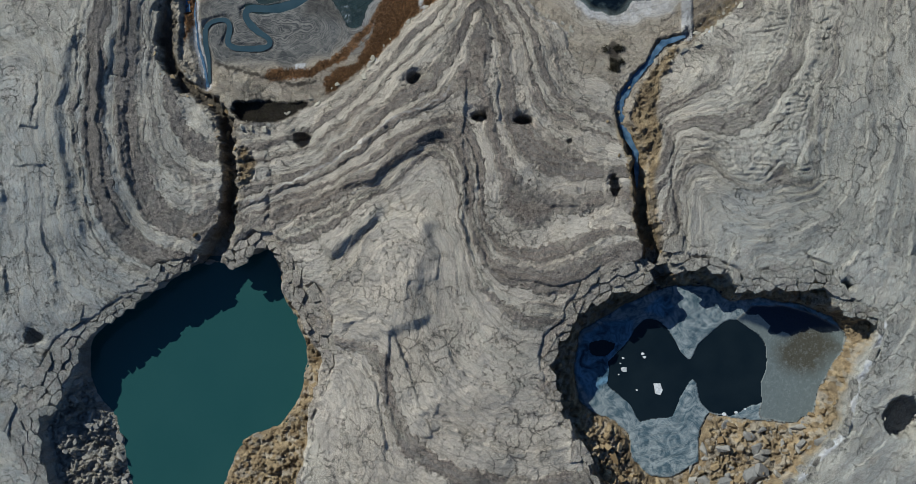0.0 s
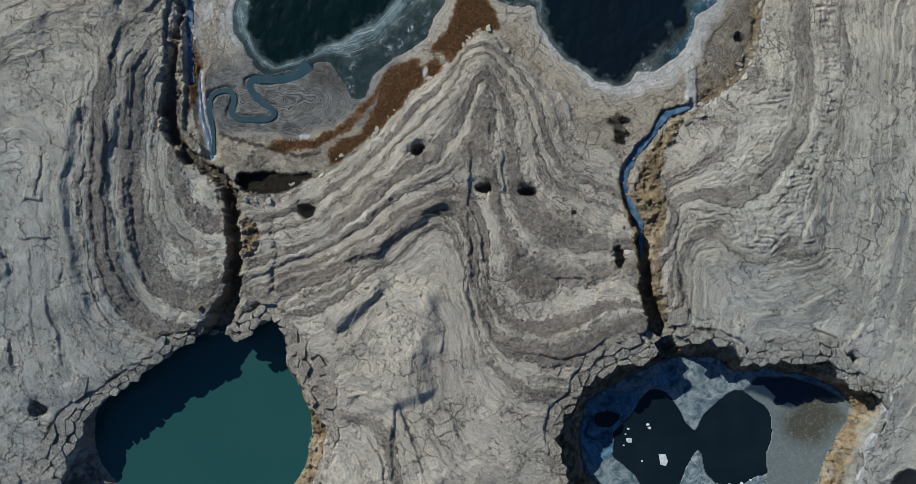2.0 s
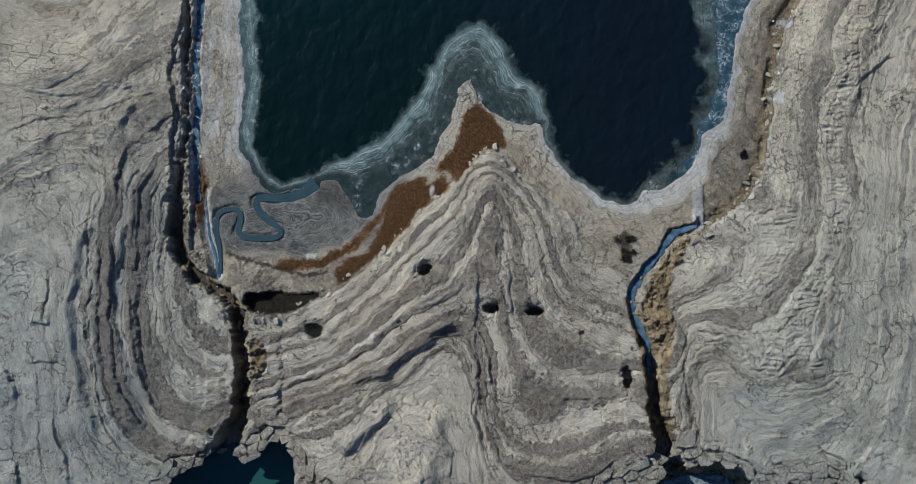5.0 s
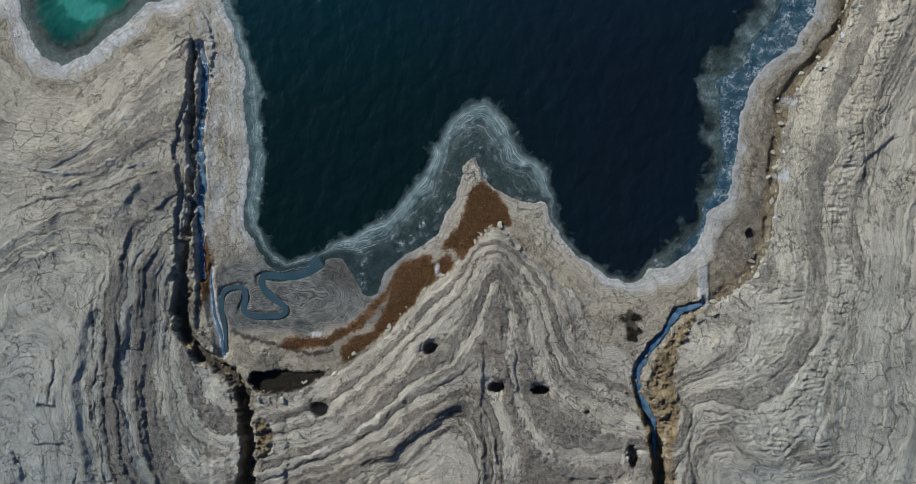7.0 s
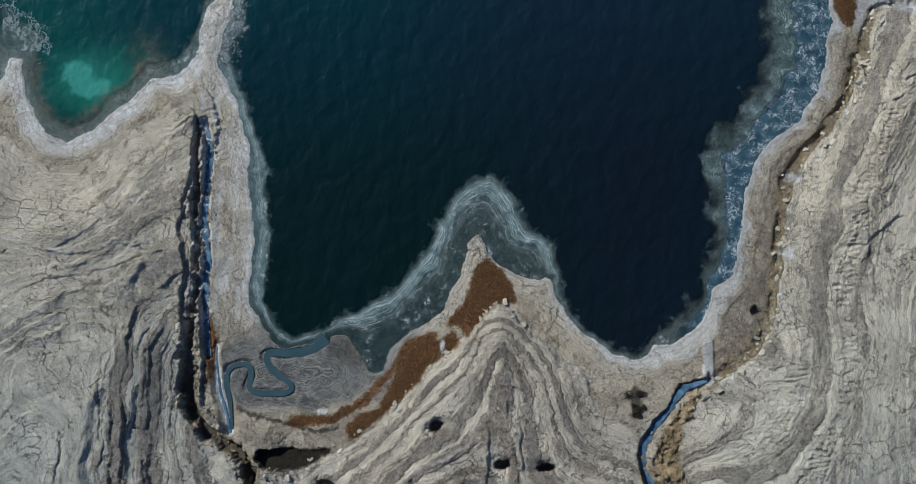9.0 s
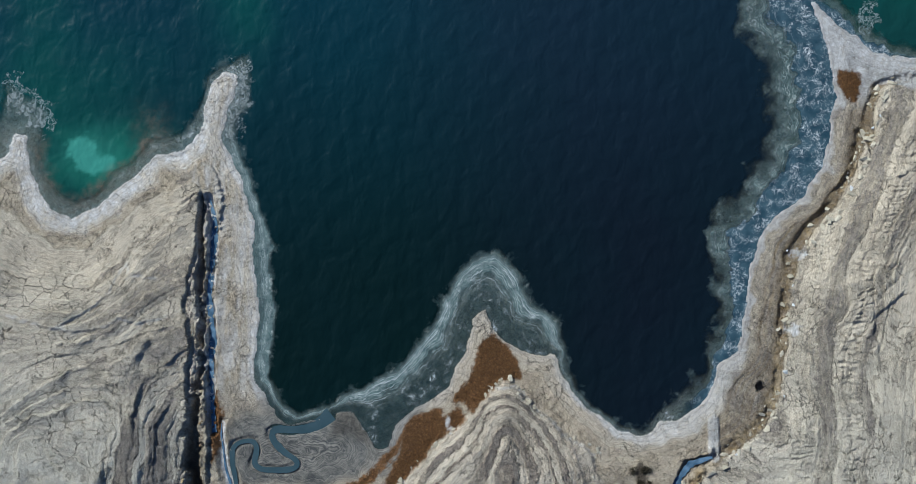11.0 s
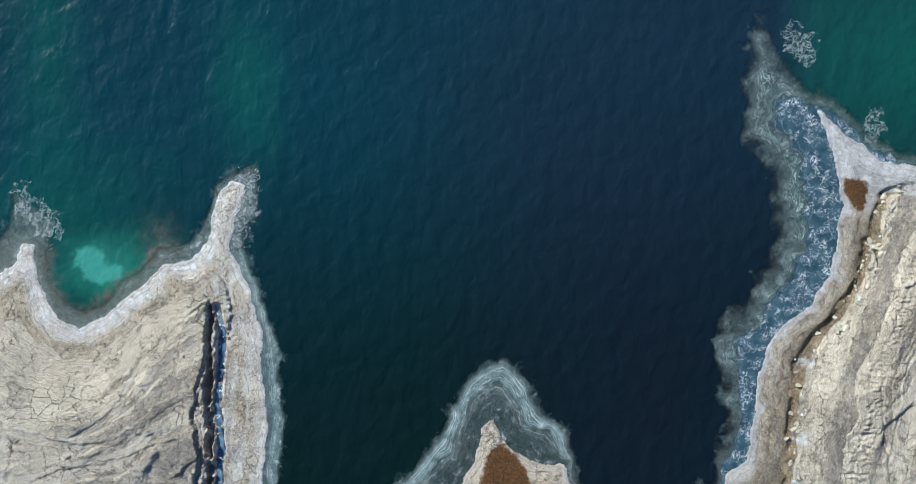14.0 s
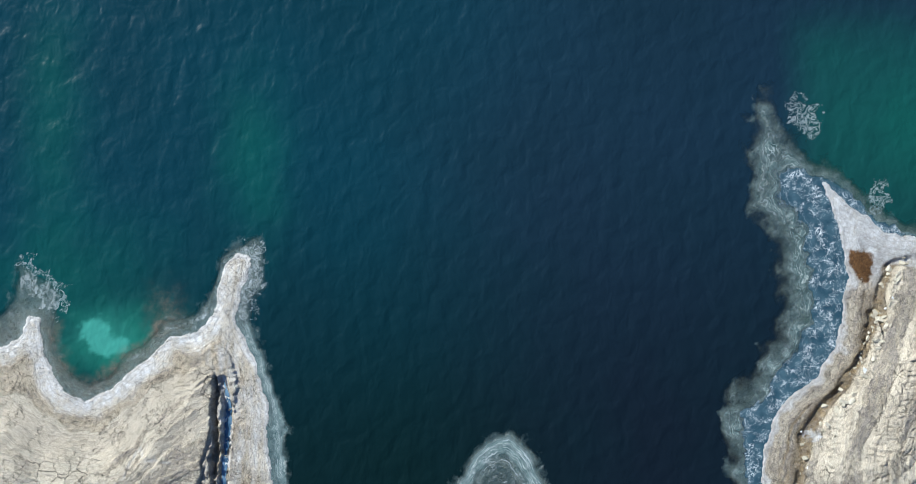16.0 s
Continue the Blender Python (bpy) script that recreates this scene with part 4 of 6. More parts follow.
F_TWIN_RIM, F_TWIN = inside_distance(TWIN_RIM), inside_distance(TWIN_WATER)
F_LOBE = np.maximum(inside_distance(TWIN_LOBE_WEST), inside_distance(TWIN_LOBE_EAST))
F_FILM, F_CAVE = inside_distance(TWIN_FILM), inside_distance(TWIN_CAVE)
F_RUST = np.maximum.reduce([inside_distance(p) for p in (RUST_TIP, RUST_MID, RUST_BAND, RUST_BIT, RUST_CHANNEL, RUST_SPIT)])
F_MARSH = np.maximum.reduce([inside_distance(p) for p in (BLACK_MARSH,)])
F_BANK = np.maximum(inside_distance(BROWN_BANK), inside_distance(SPOIL_LEFT))
F_BLUE_SHADE = np.maximum.reduce([inside_distance(p) for p in (BLUE_WEST, BLUE_NORTH, BLUE_SHADE_EAST)])
F_BROWN_FILM = inside_distance(FILM_BROWN)
F_BROWN_LINE, _ = line_distance(BROWN_LINE)
F_WET = inside_distance(WET_FLAT)
F_DELTA = inside_distance(DELTA)
F_SHRUB = inside_distance(SHRUB_PATCH)
F_GULLY_L, F_GULLY_L_AT = line_distance(GULLY_LEFT)
F_GULLY_R, F_GULLY_R_AT = line_distance(GULLY_RIGHT)
F_CHANNEL, _ = line_distance(CLIFF_CHANNEL)
F_SALTWAY, _ = line_distance(SALT_CHANNEL)
F_MEANDER, _ = line_distance(MEANDER)
F_SIDE, _ = line_distance(MEANDER_SIDE)
F_WALL, _ = line_distance(BEACH_WALL)
F_LOWSCARP, _ = line_distance(LOW_SCARP_A)
F_LEDGE, _ = line_distance(PALE_LEDGE)
POND_LEVEL, GREEN_LEVEL = -2.2, -2.0


def edge_rag(x, y):
    """How far the eastern salt shelf's outer edge frays."""
    return ease(16, 22, x) * 1.5 * rough_noise(x, y, 3.2, 5, 0.62, 140.0)


def slab_reach(x, y):
    """How far the ground has split into slabs outwards from a pit's rim."""
    reach = np.clip(0.6 + 1.6 * rough_noise(x, y, 4.0, 2, 0.5, 13.0), 0.12, 1.3)
    for cx, cy, r, more in ((-20, -3, 6, 4.2), (-53, -13, 8, 4.0), (-27, 5, 4, 1.2), (-40, 2, 6, 0.6), (12, 0, 6, 2.6), (19, 3, 4, 1.6), (34, 1, 7, 2.2), (8, -10, 6, 0.5)):
        reach = reach + more * np.exp(-((x - cx) ** 2 + (y - cy) ** 2) / (r * r))
    return reach


# ledges whose sunlit edge line is put into the colour
SUNLIT_EDGES = [K_LEDGE_A, K_LEDGE_B, K_FRONT, K_NW_A, K_NW_C]
F_SUNLIT_EDGE = np.minimum.reduce([line_distance(p)[0] for p in SUNLIT_EDGES])

# levels at which the strand deposits are stony and dark
STONY_EAST = [(2.0, 2.5), (4.3, 5.5), (7.5, 8.2)]
STONY_WEST = [(2.5, 3.1), (5.0, 6.1), (6.9, 8.2)]
STONY_MID = [(2.6, 2.95), (3.5, 3.7), (4.9, 5.5), (5.85, 6.2), (6.8, 7.15), (7.5, 8.25), (9.0, 9.3), (13.6, 14.1)]


def side_distance(line):
    """Distance to a line, positive on its left hand."""
    d, at = line_distance(line)
    cross = np.full(CXX.shape, 0.0)
    best = np.full(CXX.shape, 1e9)
    for (ax, ay), (bx, by) in zip(line, line[1:]):
        ux, uy = bx - ax, by - ay
        s = np.clip(((CXX - ax) * ux + (CYY - ay) * uy) / (ux * ux + uy * uy), 0, 1)
        e = np.hypot(CXX - ax - s * ux, CYY - ay - s * uy)
        near = e < best
        best[near] = e[near]
        cross[near] = np.sign(ux * (CYY - ay) - uy * (CXX - ax))[near]
    return d * cross, at


# single scarps: line, rise towards its left hand, half-width of the step, reach of the raised side
SCARPS = [(K_TROUGH, 0.75, 0.6, 6.0), (K_CREASE, 1.15, 0.75, 5.0), (K_HILL, 1.1, 1.3, 7.0), (K_LEDGE_A, 0.55, 0.18, 3.5), (K_LEDGE_B, 0.6, 0.18, 4.0),
          (K_LEDGE_C, 0.45, 0.15, 3.0), (K_WEST_A, 0.6, 0.5, 4.0), (K_WEST_B, 0.5, 0.4, 3.0), (K_WEST_C, 0.4, 0.35, 2.5), (K_WEST_D, 0.35, 0.1, 1.5),
          (K_WEST_E, 0.3, 0.1, 1.5), (K_NW_A, 0.2, 0.12, 3.0), (K_NW_B, 0.17, 0.12, 3.0), (K_NW_C, 0.17, 0.12, 3.0), (K_NW_D, 0.3, 0.4, 3.0), (K_MID_A, 0.3, 0.15, 2.5),
          (K_MID_B, 0.3, 0.15, 3.0), (K_MID_C, 0.25, 0.12, 2.5), (K_EAST_A, 0.35, 0.12, 2.5), (K_EAST_B, 0.4, 0.2, 3.0), (K_EAST_C, 0.4, 0.15, 2.5), (K_EAST_D, 0.35, 0.2, 2.5),
          (K_SOUTH_A, 0.35, 0.15, 2.5), (K_SOUTH_B, 0.3, 0.15, 2.5), (K_FRONT, 0.4, 0.2, 2.0)]
SCARP_FIELDS = [(*side_distance(c[0]), c) for c in SCARPS]
# small collapse holes: place, half-widths, depth
HOLES = [(HOLE_AT[0], 0.85, 0.8, 2.6), (HOLE_AT[1], 0.9, 0.65, 2.2), (HOLE_AT[2], 0.7, 0.75, 2.0), (HOLE_AT[3], 0.95, 0.8, 2.2), (HOLE_AT[4], 0.3, 0.25, 0.7),
         (HOLE_AT[5], 0.5, 1.3, 1.8), (HOLE_AT[6], 1.0, 0.8, 1.6), (HOLE_AT[7], 2.3, 2.3, 3.2), (HOLE_AT[8], 0.5, 0.45, 1.2), (HOLE_AT[9], 0.6, 0.8, 1.0)]


def terrain(x, y):
    """Heights of the ground and what covers it, for arrays of places."""
    wx = 0.55 * rough_noise(x, y, 3.2, 4, 0.55, 3.0)
    wy = 0.55 * rough_noise(x, y, 3.2, 4, 0.55, 31.0)
    sx, sy = x + wx, y + wy
    shore, shelf = sample(F_SHORE, sx, sy), sample(F_SHELF, sx, sy) + edge_rag(x, y)
    left, mid, right = sample(F_LEFT, sx, sy), sample(F_MID, sx, sy), sample(F_RIGHT, sx, sy)
    plat = np.maximum.reduce([left, mid, right])

    # upper ground: terraces of the old strand lines
    land = sample(F_LAND, x, y)
    level = sample(F_STRAND, x + 0.9 * wx, y + 0.9 * wy) + 0.05 * rough_noise(x, y, 1.0, 3, 0.6, 8.0)
    band = level * 1.25 + 0.25 * rough_noise(x, y, 9.0, 2, 0.5, 77.0)
    bi = np.floor(band).astype(np.int64)
    bf = band - bi
    r1 = _RND[(bi * 37 + 11) & 4095]
    comes = ease(-0.18, 0.22, rough_noise(x, y, 6.0, 3, 0.6, 47.0))
    step = (0.12 + 0.5 * r1 * r1) * (0.25 + 0.75 * comes) * (1 + 0.25 * ease(-28, -33, x) * ease(28, 36, y))
    terrace = step * (ease(0, 0.07, bf) - bf)
    fine = level * 2.7 + 0.3 * rough_noise(x, y, 5.0, 2, 0.5, 7.0)
    fi = np.floor(fine).astype(np.int64)
    ff = fine - fi
    often = ease(-0.12, 0.2, rough_noise(x, y, 3.4, 3, 0.6, 147.0))
    terrace2 = 0.34 * _RND[(fi * 53 + 9) & 4095] ** 1.8 * (0.15 + 0.85 * often) * (ease(0, 0.13, ff) - ff)
    patch = ease(-0.3, 0.3, rough_noise(x, y, 8.0, 3, 0.55, 55.0))
    stony = np.zeros(x.shape)
    tone = level + 0.16 * rough_noise(x, y, 0.7, 3, 0.6, 27.0)
    east = ease(17, 22, x + wx)
    west = ease(-29, -32, x + wx)
    for bands, part in ((STONY_WEST, west), (STONY_MID, (1 - east) * (1 - west)), (STONY_EAST, east)):
        for lo, hi in bands:
            stony = np.maximum(stony, part * ease(lo - 0.07, lo + 0.07, tone) * ease(hi + 0.07, hi - 0.07, tone))
    quiet = np.maximum.reduce([ease(9.0, 9.6, level) * ease(12.2, 11.6, level) * (1 - east), ease(-49, -52, x + 2 * wx), ease(8.6, 9.6, level) * east])
    stripe = ease(0.5, 0.8, _RND[(fi * 29 + 3) & 4095])
    north_west = ease(-28, -33, x) * ease(28, 36, y)
    middle = ease(-29, -26, x) * ease(16, 13, x)
    weight = (1 - 0.5 * east) * (1 - 0.2 * middle) * (1 - 0.6 * north_west) * (1 - 0.85 * quiet)
    stony = np.clip(stony * (0.6 + 0.4 * patch) + 0.4 * stripe * patch * ease(9.6, 8.6, level) + 0.12 * ease(0.1, 0.45, rough_noise(x, y, 2.6, 4, 0.6, 93.0)), 0, 1) * weight
    lump = rough_noise(x, y, 0.62, 3, 0.7, 19.0)
    roll = 0.75 * rough_noise(x, y, 9.5, 3, 0.4, 101.0)
    upper = land + terrace + terrace2 * (0.6 + 0.4 * stony) * (1 - 0.75 * quiet) + roll + lump * (0.016 + 0.11 * stony) * (1 - 0.5 * quiet) + 0.05 * rough_noise(x, y, 3.0, 3, 0.5, 4.0)
    crisp = ease(-0.25, 0.35, rough_noise(x, y, 7.0, 3, 0.55, 205.0))
    upper = upper + (0.03 + 0.09 * crisp) * (1 - 0.55 * quiet) * (1 - 0.5 * north_west) * (0.5 * ridged(x + 0.6 * wx, y + 0.6 * wy, 1.15, 3, 40.0) + ridged(level * 1.3, 0.3 * (0.8 * x + 0.6 * y), 1.0, 3, 60.0) - 1.5)
    # wrinkled salt-pushed crust in the east
    wrinkle_zone = east * np.maximum(ease(2.6, 2.9, level) * ease(4.3, 3.9, level) * ease(26, 31, x), ease(5.7, 6.1, level) * ease(7.4, 7.0, level)) * ease(0, 14, y)
    upper = upper + wrinkle_zone * 0.2 * ridged(x * 0.5 + 1.6 * wx, y * 2.2 + 2.4 * wy, 1.3, 3, 2.0)
    # single scarps, drops and shrinkage cracks of the upper ground
    for f, at, (line, rise, wide, reach) in SCARP_FIELDS:
        lx, ly = [q[0] for q in line], [q[1] for q in line]
        edge = 2 + 3 * reach
        i0, i1 = np.searchsorted(x[0], (min(lx) - edge, max(lx) + edge))
        j0, j1 = np.searchsorted(y[:, 0], (min(ly) - edge, max(ly) + edge))
        if i1 <= i0 or j1 <= j0:
            continue
        box = np.s_[j0:j1, i0:i1]
        d, s = sample(f, x[box] + 0.8 * wx[box], y[box] + 0.8 * wy[box]), sample(at, x[box], y[box])
        upper[box] += rise * ease(-wide, wide, d) * np.exp(-np.maximum(d, 0) / reach) * ease(0, 0.12, s) * ease(1, 0.88, s)
    slit, _ = cells(x + 1.3 * wx, y + 1.3 * wy, 2.1)
    slit_zone = ease(0.2, 0.42, rough_noise(x, y, 5.0, 3, 0.5, 63.0))
    upper = upper - 0.26 * slit_zone * ease(0.1, 0.03, slit) * (1 - 0.5 * stony)

    # low ground between the upper ground and the water
    beach = 0.05 + 0.075 * np.clip(shore, 0, 7) + 0.05 * rough_noise(x, y, 1.6, 4, 0.55, 61.0)
    ledges = np.floor(shore * 0.9 + 0.5 * rough_noise(x, y, 4.0, 3, 0.5, 9.0))
    beach = beach + (0.05 + 0.16 * ease(18, 24, x)) * (_RND[(ledges.astype(np.int64) * 17) & 4095] - 0.5) * ease(0.5, 2, shore)
    cliff = 0.24 * ease(-2.3, -2.1, left + 0.2 * lump) + 0.26 * ease(-0.1, 0.15, left) + 0.5 * ease(0, 5.5, left)
    gentle = ease(-40.0, -42.5, x) * ease(44, 52, y)
    t_left, t_mid, t_right = np.where(left > -2.4, cliff * (1 - gentle) + gentle * ease(0, 9, left), 0), 0.35 * ease(0, 0.5, mid) + 0.65 * ease(0, 4.5, mid), 0.45 * ease(0, 0.3, right) + 0.55 * ease(0, 4.0, right)
    t_up = np.maximum.reduce([t_left, t_mid, t_right])
    gl, gla = sample(F_GULLY_L, sx, sy), sample(F_GULLY_L_AT, x, y)
    gl = np.maximum(gl + 0.55 * rough_noise(x, y, 1.5, 4, 0.6, 29.0) * ease(0.3, 0.45, gla), 0)
    gr, gra = sample(F_GULLY_R, sx, sy), sample(F_GULLY_R_AT, x, y)
    gr = np.maximum(gr + 0.35 * rough_noise(x, y, 1.3, 4, 0.6, 33.0) * ease(0.4, 0.55, gra), 0)
    t_up = np.maximum(t_up, ease(0.62, 0.7, gla) * ease(6, 4, gl))
    t_up = np.maximum(t_up, ease(0.4, 0.5, gra) * ease(5, 3.5, gr))
    h = beach + np.maximum(upper - beach, 0.2) * t_up
    foot = ease(-2.9, -2.3, left) * ease(0.3, -0.1, left) * (x > -42) * (y > 17) * ease(58, 54, y)
    h = h + foot * (0.2 * lump + 0.3 * (np.floor(left * 1.9 + 0.6 * rough_noise(x, y, 2.5, 3, 0.5, 6.0)) / 1.9 - left))
    lw = sample(F_LOWSCARP, sx, sy)
    h = h + 0.18 * ease(1.2, 0, lw) * (right < 0) * ease(0, 1, shore)

    h = h - 0.4 * ease(-1.4, -0.8, right) * ease(-0.05, -0.45, right) * ease(20, 24, x) * ease(0.3, 1.2, shore) * ease(-0.4, 0.1, rough_noise(x, y, 3.0, 3, 0.6, 171.0))
    delta = sample(F_DELTA, sx, sy)
    # sea bed
    bed = -0.03 - 0.03 * np.clip(-shore, 0, 3.0) - 0.08 * ease(1.2, -0.4, shelf) - (0.5 - 0.22 * ease(16, 22, x)) * np.clip(-shelf, 0, 14) + 0.05 * rough_noise(x, y, 1.2, 3, 0.5, 43.0) * (shelf > -1)
    h = np.where(shore > 0, h, np.minimum(bed, -0.02))

    # delta flat
    flat = 0.10 + 0.035 * rough_noise(x, y, 2.4, 3, 0.5, 71.0)
    h = h + (flat - h) * ease(-1.0, 0.8, delta) * (plat < 0) * (shore > 0)
    for f, w in ((F_MEANDER, 0.55), (F_SIDE, 0.4), (F_SALTWAY, 0.25)):
        d = sample(f, x + 0.4 * wx, y + 0.4 * wy)
        h = np.minimum(h, np.where(d < w + 0.7, -0.12 + 0.9 * np.maximum(d - w * 0.75, 0), 99.0))
    # trench along the cliff's foot
    trench = sample(F_CHANNEL, x + 0.4 * wx, y + 0.4 * wy) + 0.16 * rough_noise(x, y, 0.9, 3, 0.6, 88.0)
    h = np.minimum(h, -0.2 + 3.5 * np.maximum(trench - 0.45, 0) + 0.28 * lump)
    marsh = sample(F_MARSH, sx, sy)
    h = np.where((marsh > 0) & (plat < 1.2), np.minimum(h, 0.34 + 0.05 * lump), h)
    wall = sample(F_WALL, x, y)
    h = h + 0.28 * ease(0.75, 0.45, wall)

    # gullies
    half = 0.2 + 0.2 * ease(0.45, 0.6, gla) + 0.5 * ease(0.9, 1, gla) + 0.3 * rough_noise(x, y, 1.1, 3)
    floor_l = -0.5 + 0.3 * ease(0.38, 0.48, gla) - 0.4 * ease(0.66, 0.8, gla) - 1.6 * ease(0.8, 1, gla)
    h = np.minimum(h, floor_l + (5.0 - 2.6 * ease(0.38, 0.46, gla) + 3.2 * ease(0.66, 0.76, gla)) * np.maximum(gl - half, 0) + (0.1 + 0.4 * ease(0.5, 0.4, gla)) * lump)
    half_r = 0.42 + 0.12 * rough_noise(x, y, 1.3, 2) - 0.15 * ease(0.5, 0.6, gra) + 0.4 * ease(0.75, 1, gra)
    floor_r = 0.0 - 0.4 * ease(0.4, 0.6, gra) - 1.5 * ease(0.65, 1, gra)
    steep = np.where(x < sample_line_x(GULLY_RIGHT, y), 5.5, 1.2 + 2.0 * ease(0.6, 0.8, gra))
    h = np.minimum(h, floor_r + steep * np.maximum(gr - half_r, 0) + 0.12 * lump)
    rugged = ease(-0.3, 0.3, sample(F_BANK, sx, sy))
    h = h + rugged * (0.35 * lump + 0.5 * rough_noise(x, y, 1.4, 3, 0.6, 12.5))

    # collapse pits
    joint, cid = cells(x + 0.9 * wx, y + 0.9 * wy, 1.25)
    joint2, cid2 = cells(x + 0.5 * wx + 40, y + 0.5 * wy, 0.55)
    pit_soil = np.zeros(x.shape)
    sag = np.zeros(x.shape)
    for f_rim, f_water, drop, pond in ((F_GREEN_RIM, F_GREEN, 0.5, GREEN_LEVEL), (F_TWIN_RIM, F_TWIN, 0.42, POND_LEVEL)):
        rim, wet = sample(f_rim, sx, sy), sample(f_water, x + 0.6 * wx, y + 0.6 * wy)
        out = np.maximum(-wet, 0)
        # sagging slabs round the pit, split along its rim
        wide = slab_reach(x, y)
        zone = ease(-0.82 * wide - 0.15, -0.82 * wide + 0.15, rim) * (rim < 0.3)
        sag = np.maximum(sag, 0.45 * zone)
        h = h - 0.45 * zone - 0.1 * zone * lump
        t = np.clip(rim, 0, 99) / (np.clip(rim, 0, 99) + out + 1e-6)
        g = drop * ease(0, 0.12, t) + (1 - drop) * t
        rubble = ease(0.03, 0.2, t) * ease(1, 0.8, t)
        slope = h + (pond - 0.05 - h) * g + rubble * (0.3 * (cid - 0.4) + 0.2 * (cid2 - 0.5) + 0.5 * lump + 0.15 + 0.95 * rough_noise(x, y, 2.4, 4, 0.62, 52.0) - 0.25 * ease(0.14, 0.02, joint))
        slope = np.where(wet > 0, pond - 0.12 - 0.3 * np.clip(wet, 0, 3), slope)
        h = np.where(rim > 0, slope, h)
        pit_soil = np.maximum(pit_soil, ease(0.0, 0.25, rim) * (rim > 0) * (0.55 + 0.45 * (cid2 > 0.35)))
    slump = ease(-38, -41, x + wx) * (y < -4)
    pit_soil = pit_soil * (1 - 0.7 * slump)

    # salt floor of the twin pond
    lobe, film, cave = sample(F_LOBE, x + 0.35 * wx, y + 0.35 * wy), sample(F_FILM, x + 0.3 * wx, y + 0.3 * wy), sample(F_CAVE, x, y)
    twin = sample(F_TWIN, x + 0.6 * wx, y + 0.6 * wy)
    rings = np.sin(lobe * 7.0 + 2.5 * rough_noise(x, y, 1.5, 3, 0.5, 23.0))
    salt_floor = POND_LEVEL + 0.05 + 0.035 * np.clip(-lobe, 0, 6) + 0.018 * rings
    salt_floor = np.where(lobe > 0, POND_LEVEL - 0.15 - 0.9 * lobe, salt_floor)
    salt_floor = np.where((film > 0) & (lobe < 0.1), POND_LEVEL + 0.03 + 0.01 * rough_noise(x, y, 1.0, 3, 0.5, 3.3), salt_floor)
    salt_floor = np.where(cave > 0, POND_LEVEL - 1.0, salt_floor)
    h = np.where(twin > 0, salt_floor, h)

    # holes
    hole_in = np.zeros(x.shape)
    for (hx, hy), ax, ay, deep in HOLES:
        d = np.hypot((x - hx + 0.9 * wx + 0.3 * lump) / ax, (y - hy + 0.9 * wy + 0.2 * rough_noise(x, y, 0.8, 2, 0.5, 81.0)) / ay)
        h = h - deep * ease(1.08, 0.82, d) - 0.35 * ease(2.2, 1.0, d) * (deep > 1)
        hole_in = np.maximum(hole_in, ease(1.1, 0.9, d))

    # covers, 0 to 1
    rust = ease(-0.45, -0.05, sample(F_RUST, x + 0.8 * wx, y + 0.8 * wy) + 0.3 * lump)
    bank = ease(-0.2, 0.5, sample(F_BANK, sx, sy))
    bay = ease(-34, -38, x) * ease(2.7, 1.0, shore + 1.2 * wx) * ease(50, 54, y) * np.clip(0.72 + 0.75 * rough_noise(x, y, 1.5, 4, 0.62, 118.0), 0, 1)
    spit = ease(24, 27, x) * ease(70, 74, y + 0.4 * x - 13) * ease(4.2, 3.4, shore + 0.3 * wx)
    strand = ease(-41, -37, x) * ease(-25, -27, x) * ease(33, 40, y) * (plat < 0) * (0.28 + 0.75 * rough_noise(x * 1.3, y * 0.3, 1.5, 4, 0.6, 18.0))
    cove = ease(11, 14, x) * ease(28, 24, x) * (y < 40)
    brim = ease(0.9 + 1.4 * cove, 0.25 + 0.5 * cove, shore + 1.1 * wx) * (plat < -0.3) * (0.8 - 0.25 * cove) * ease(-0.5, -2.5, delta) * (1 - 0.8 * ease(-26, -22, x) * ease(7, 2, x))
    salt = np.maximum.reduce([bay, spit, strand, brim]) * (shore > -0.4)
    under = (shore <= 0) * ease(-2.4, 0.3, shelf) * (1 - 0.6 * ease(16, 22, x)) * (1 - 0.7 * ease(-31, -28, x) * ease(12, 9, x) * ease(50, 44, y))
    salt = np.maximum(salt, (0.6 + 0.3 * ease(10, 7, x)) * under * (0.75 + 0.35 * rough_noise(x, y, 1.2, 4, 0.6, 37.0)) * (1 - 0.9 * ease(16, 22, x) * ease(0.7, 1.7, shelf + wx)) * (1 - 0.75 * ease(-31, -28, x) * ease(10, 7, x) * ease(0.5, 2.2, shelf) * ease(44, 40, y)))
    salt = np.maximum(salt, ease(0.55, 0.3, sample(F_SALTWAY, x, y) + 0.2 * lump))
    salt = np.maximum(salt, 0.75 * ease(0.8, 0.5, wall) * (shore > 0))
    # sunlit ledge edges, painted pale through the salt cover
    salt = np.maximum(salt, 0.5 * ease(0.3, 0.08, sample(F_SUNLIT_EDGE, x + 0.8 * wx, y + 0.8 * wy)) * (plat > -0.2))
    for px, py in SALT_SPOTS:
        salt = np.maximum(salt, ease(0.75, 0.35, np.hypot((x - px) * 0.8, y - py) + 0.5 * lump))
    salt = np.maximum(salt, ease(0.38, 0.16, sample(F_LEDGE, x + 0.5 * wx, y + 0.5 * wy)) * 0.9)
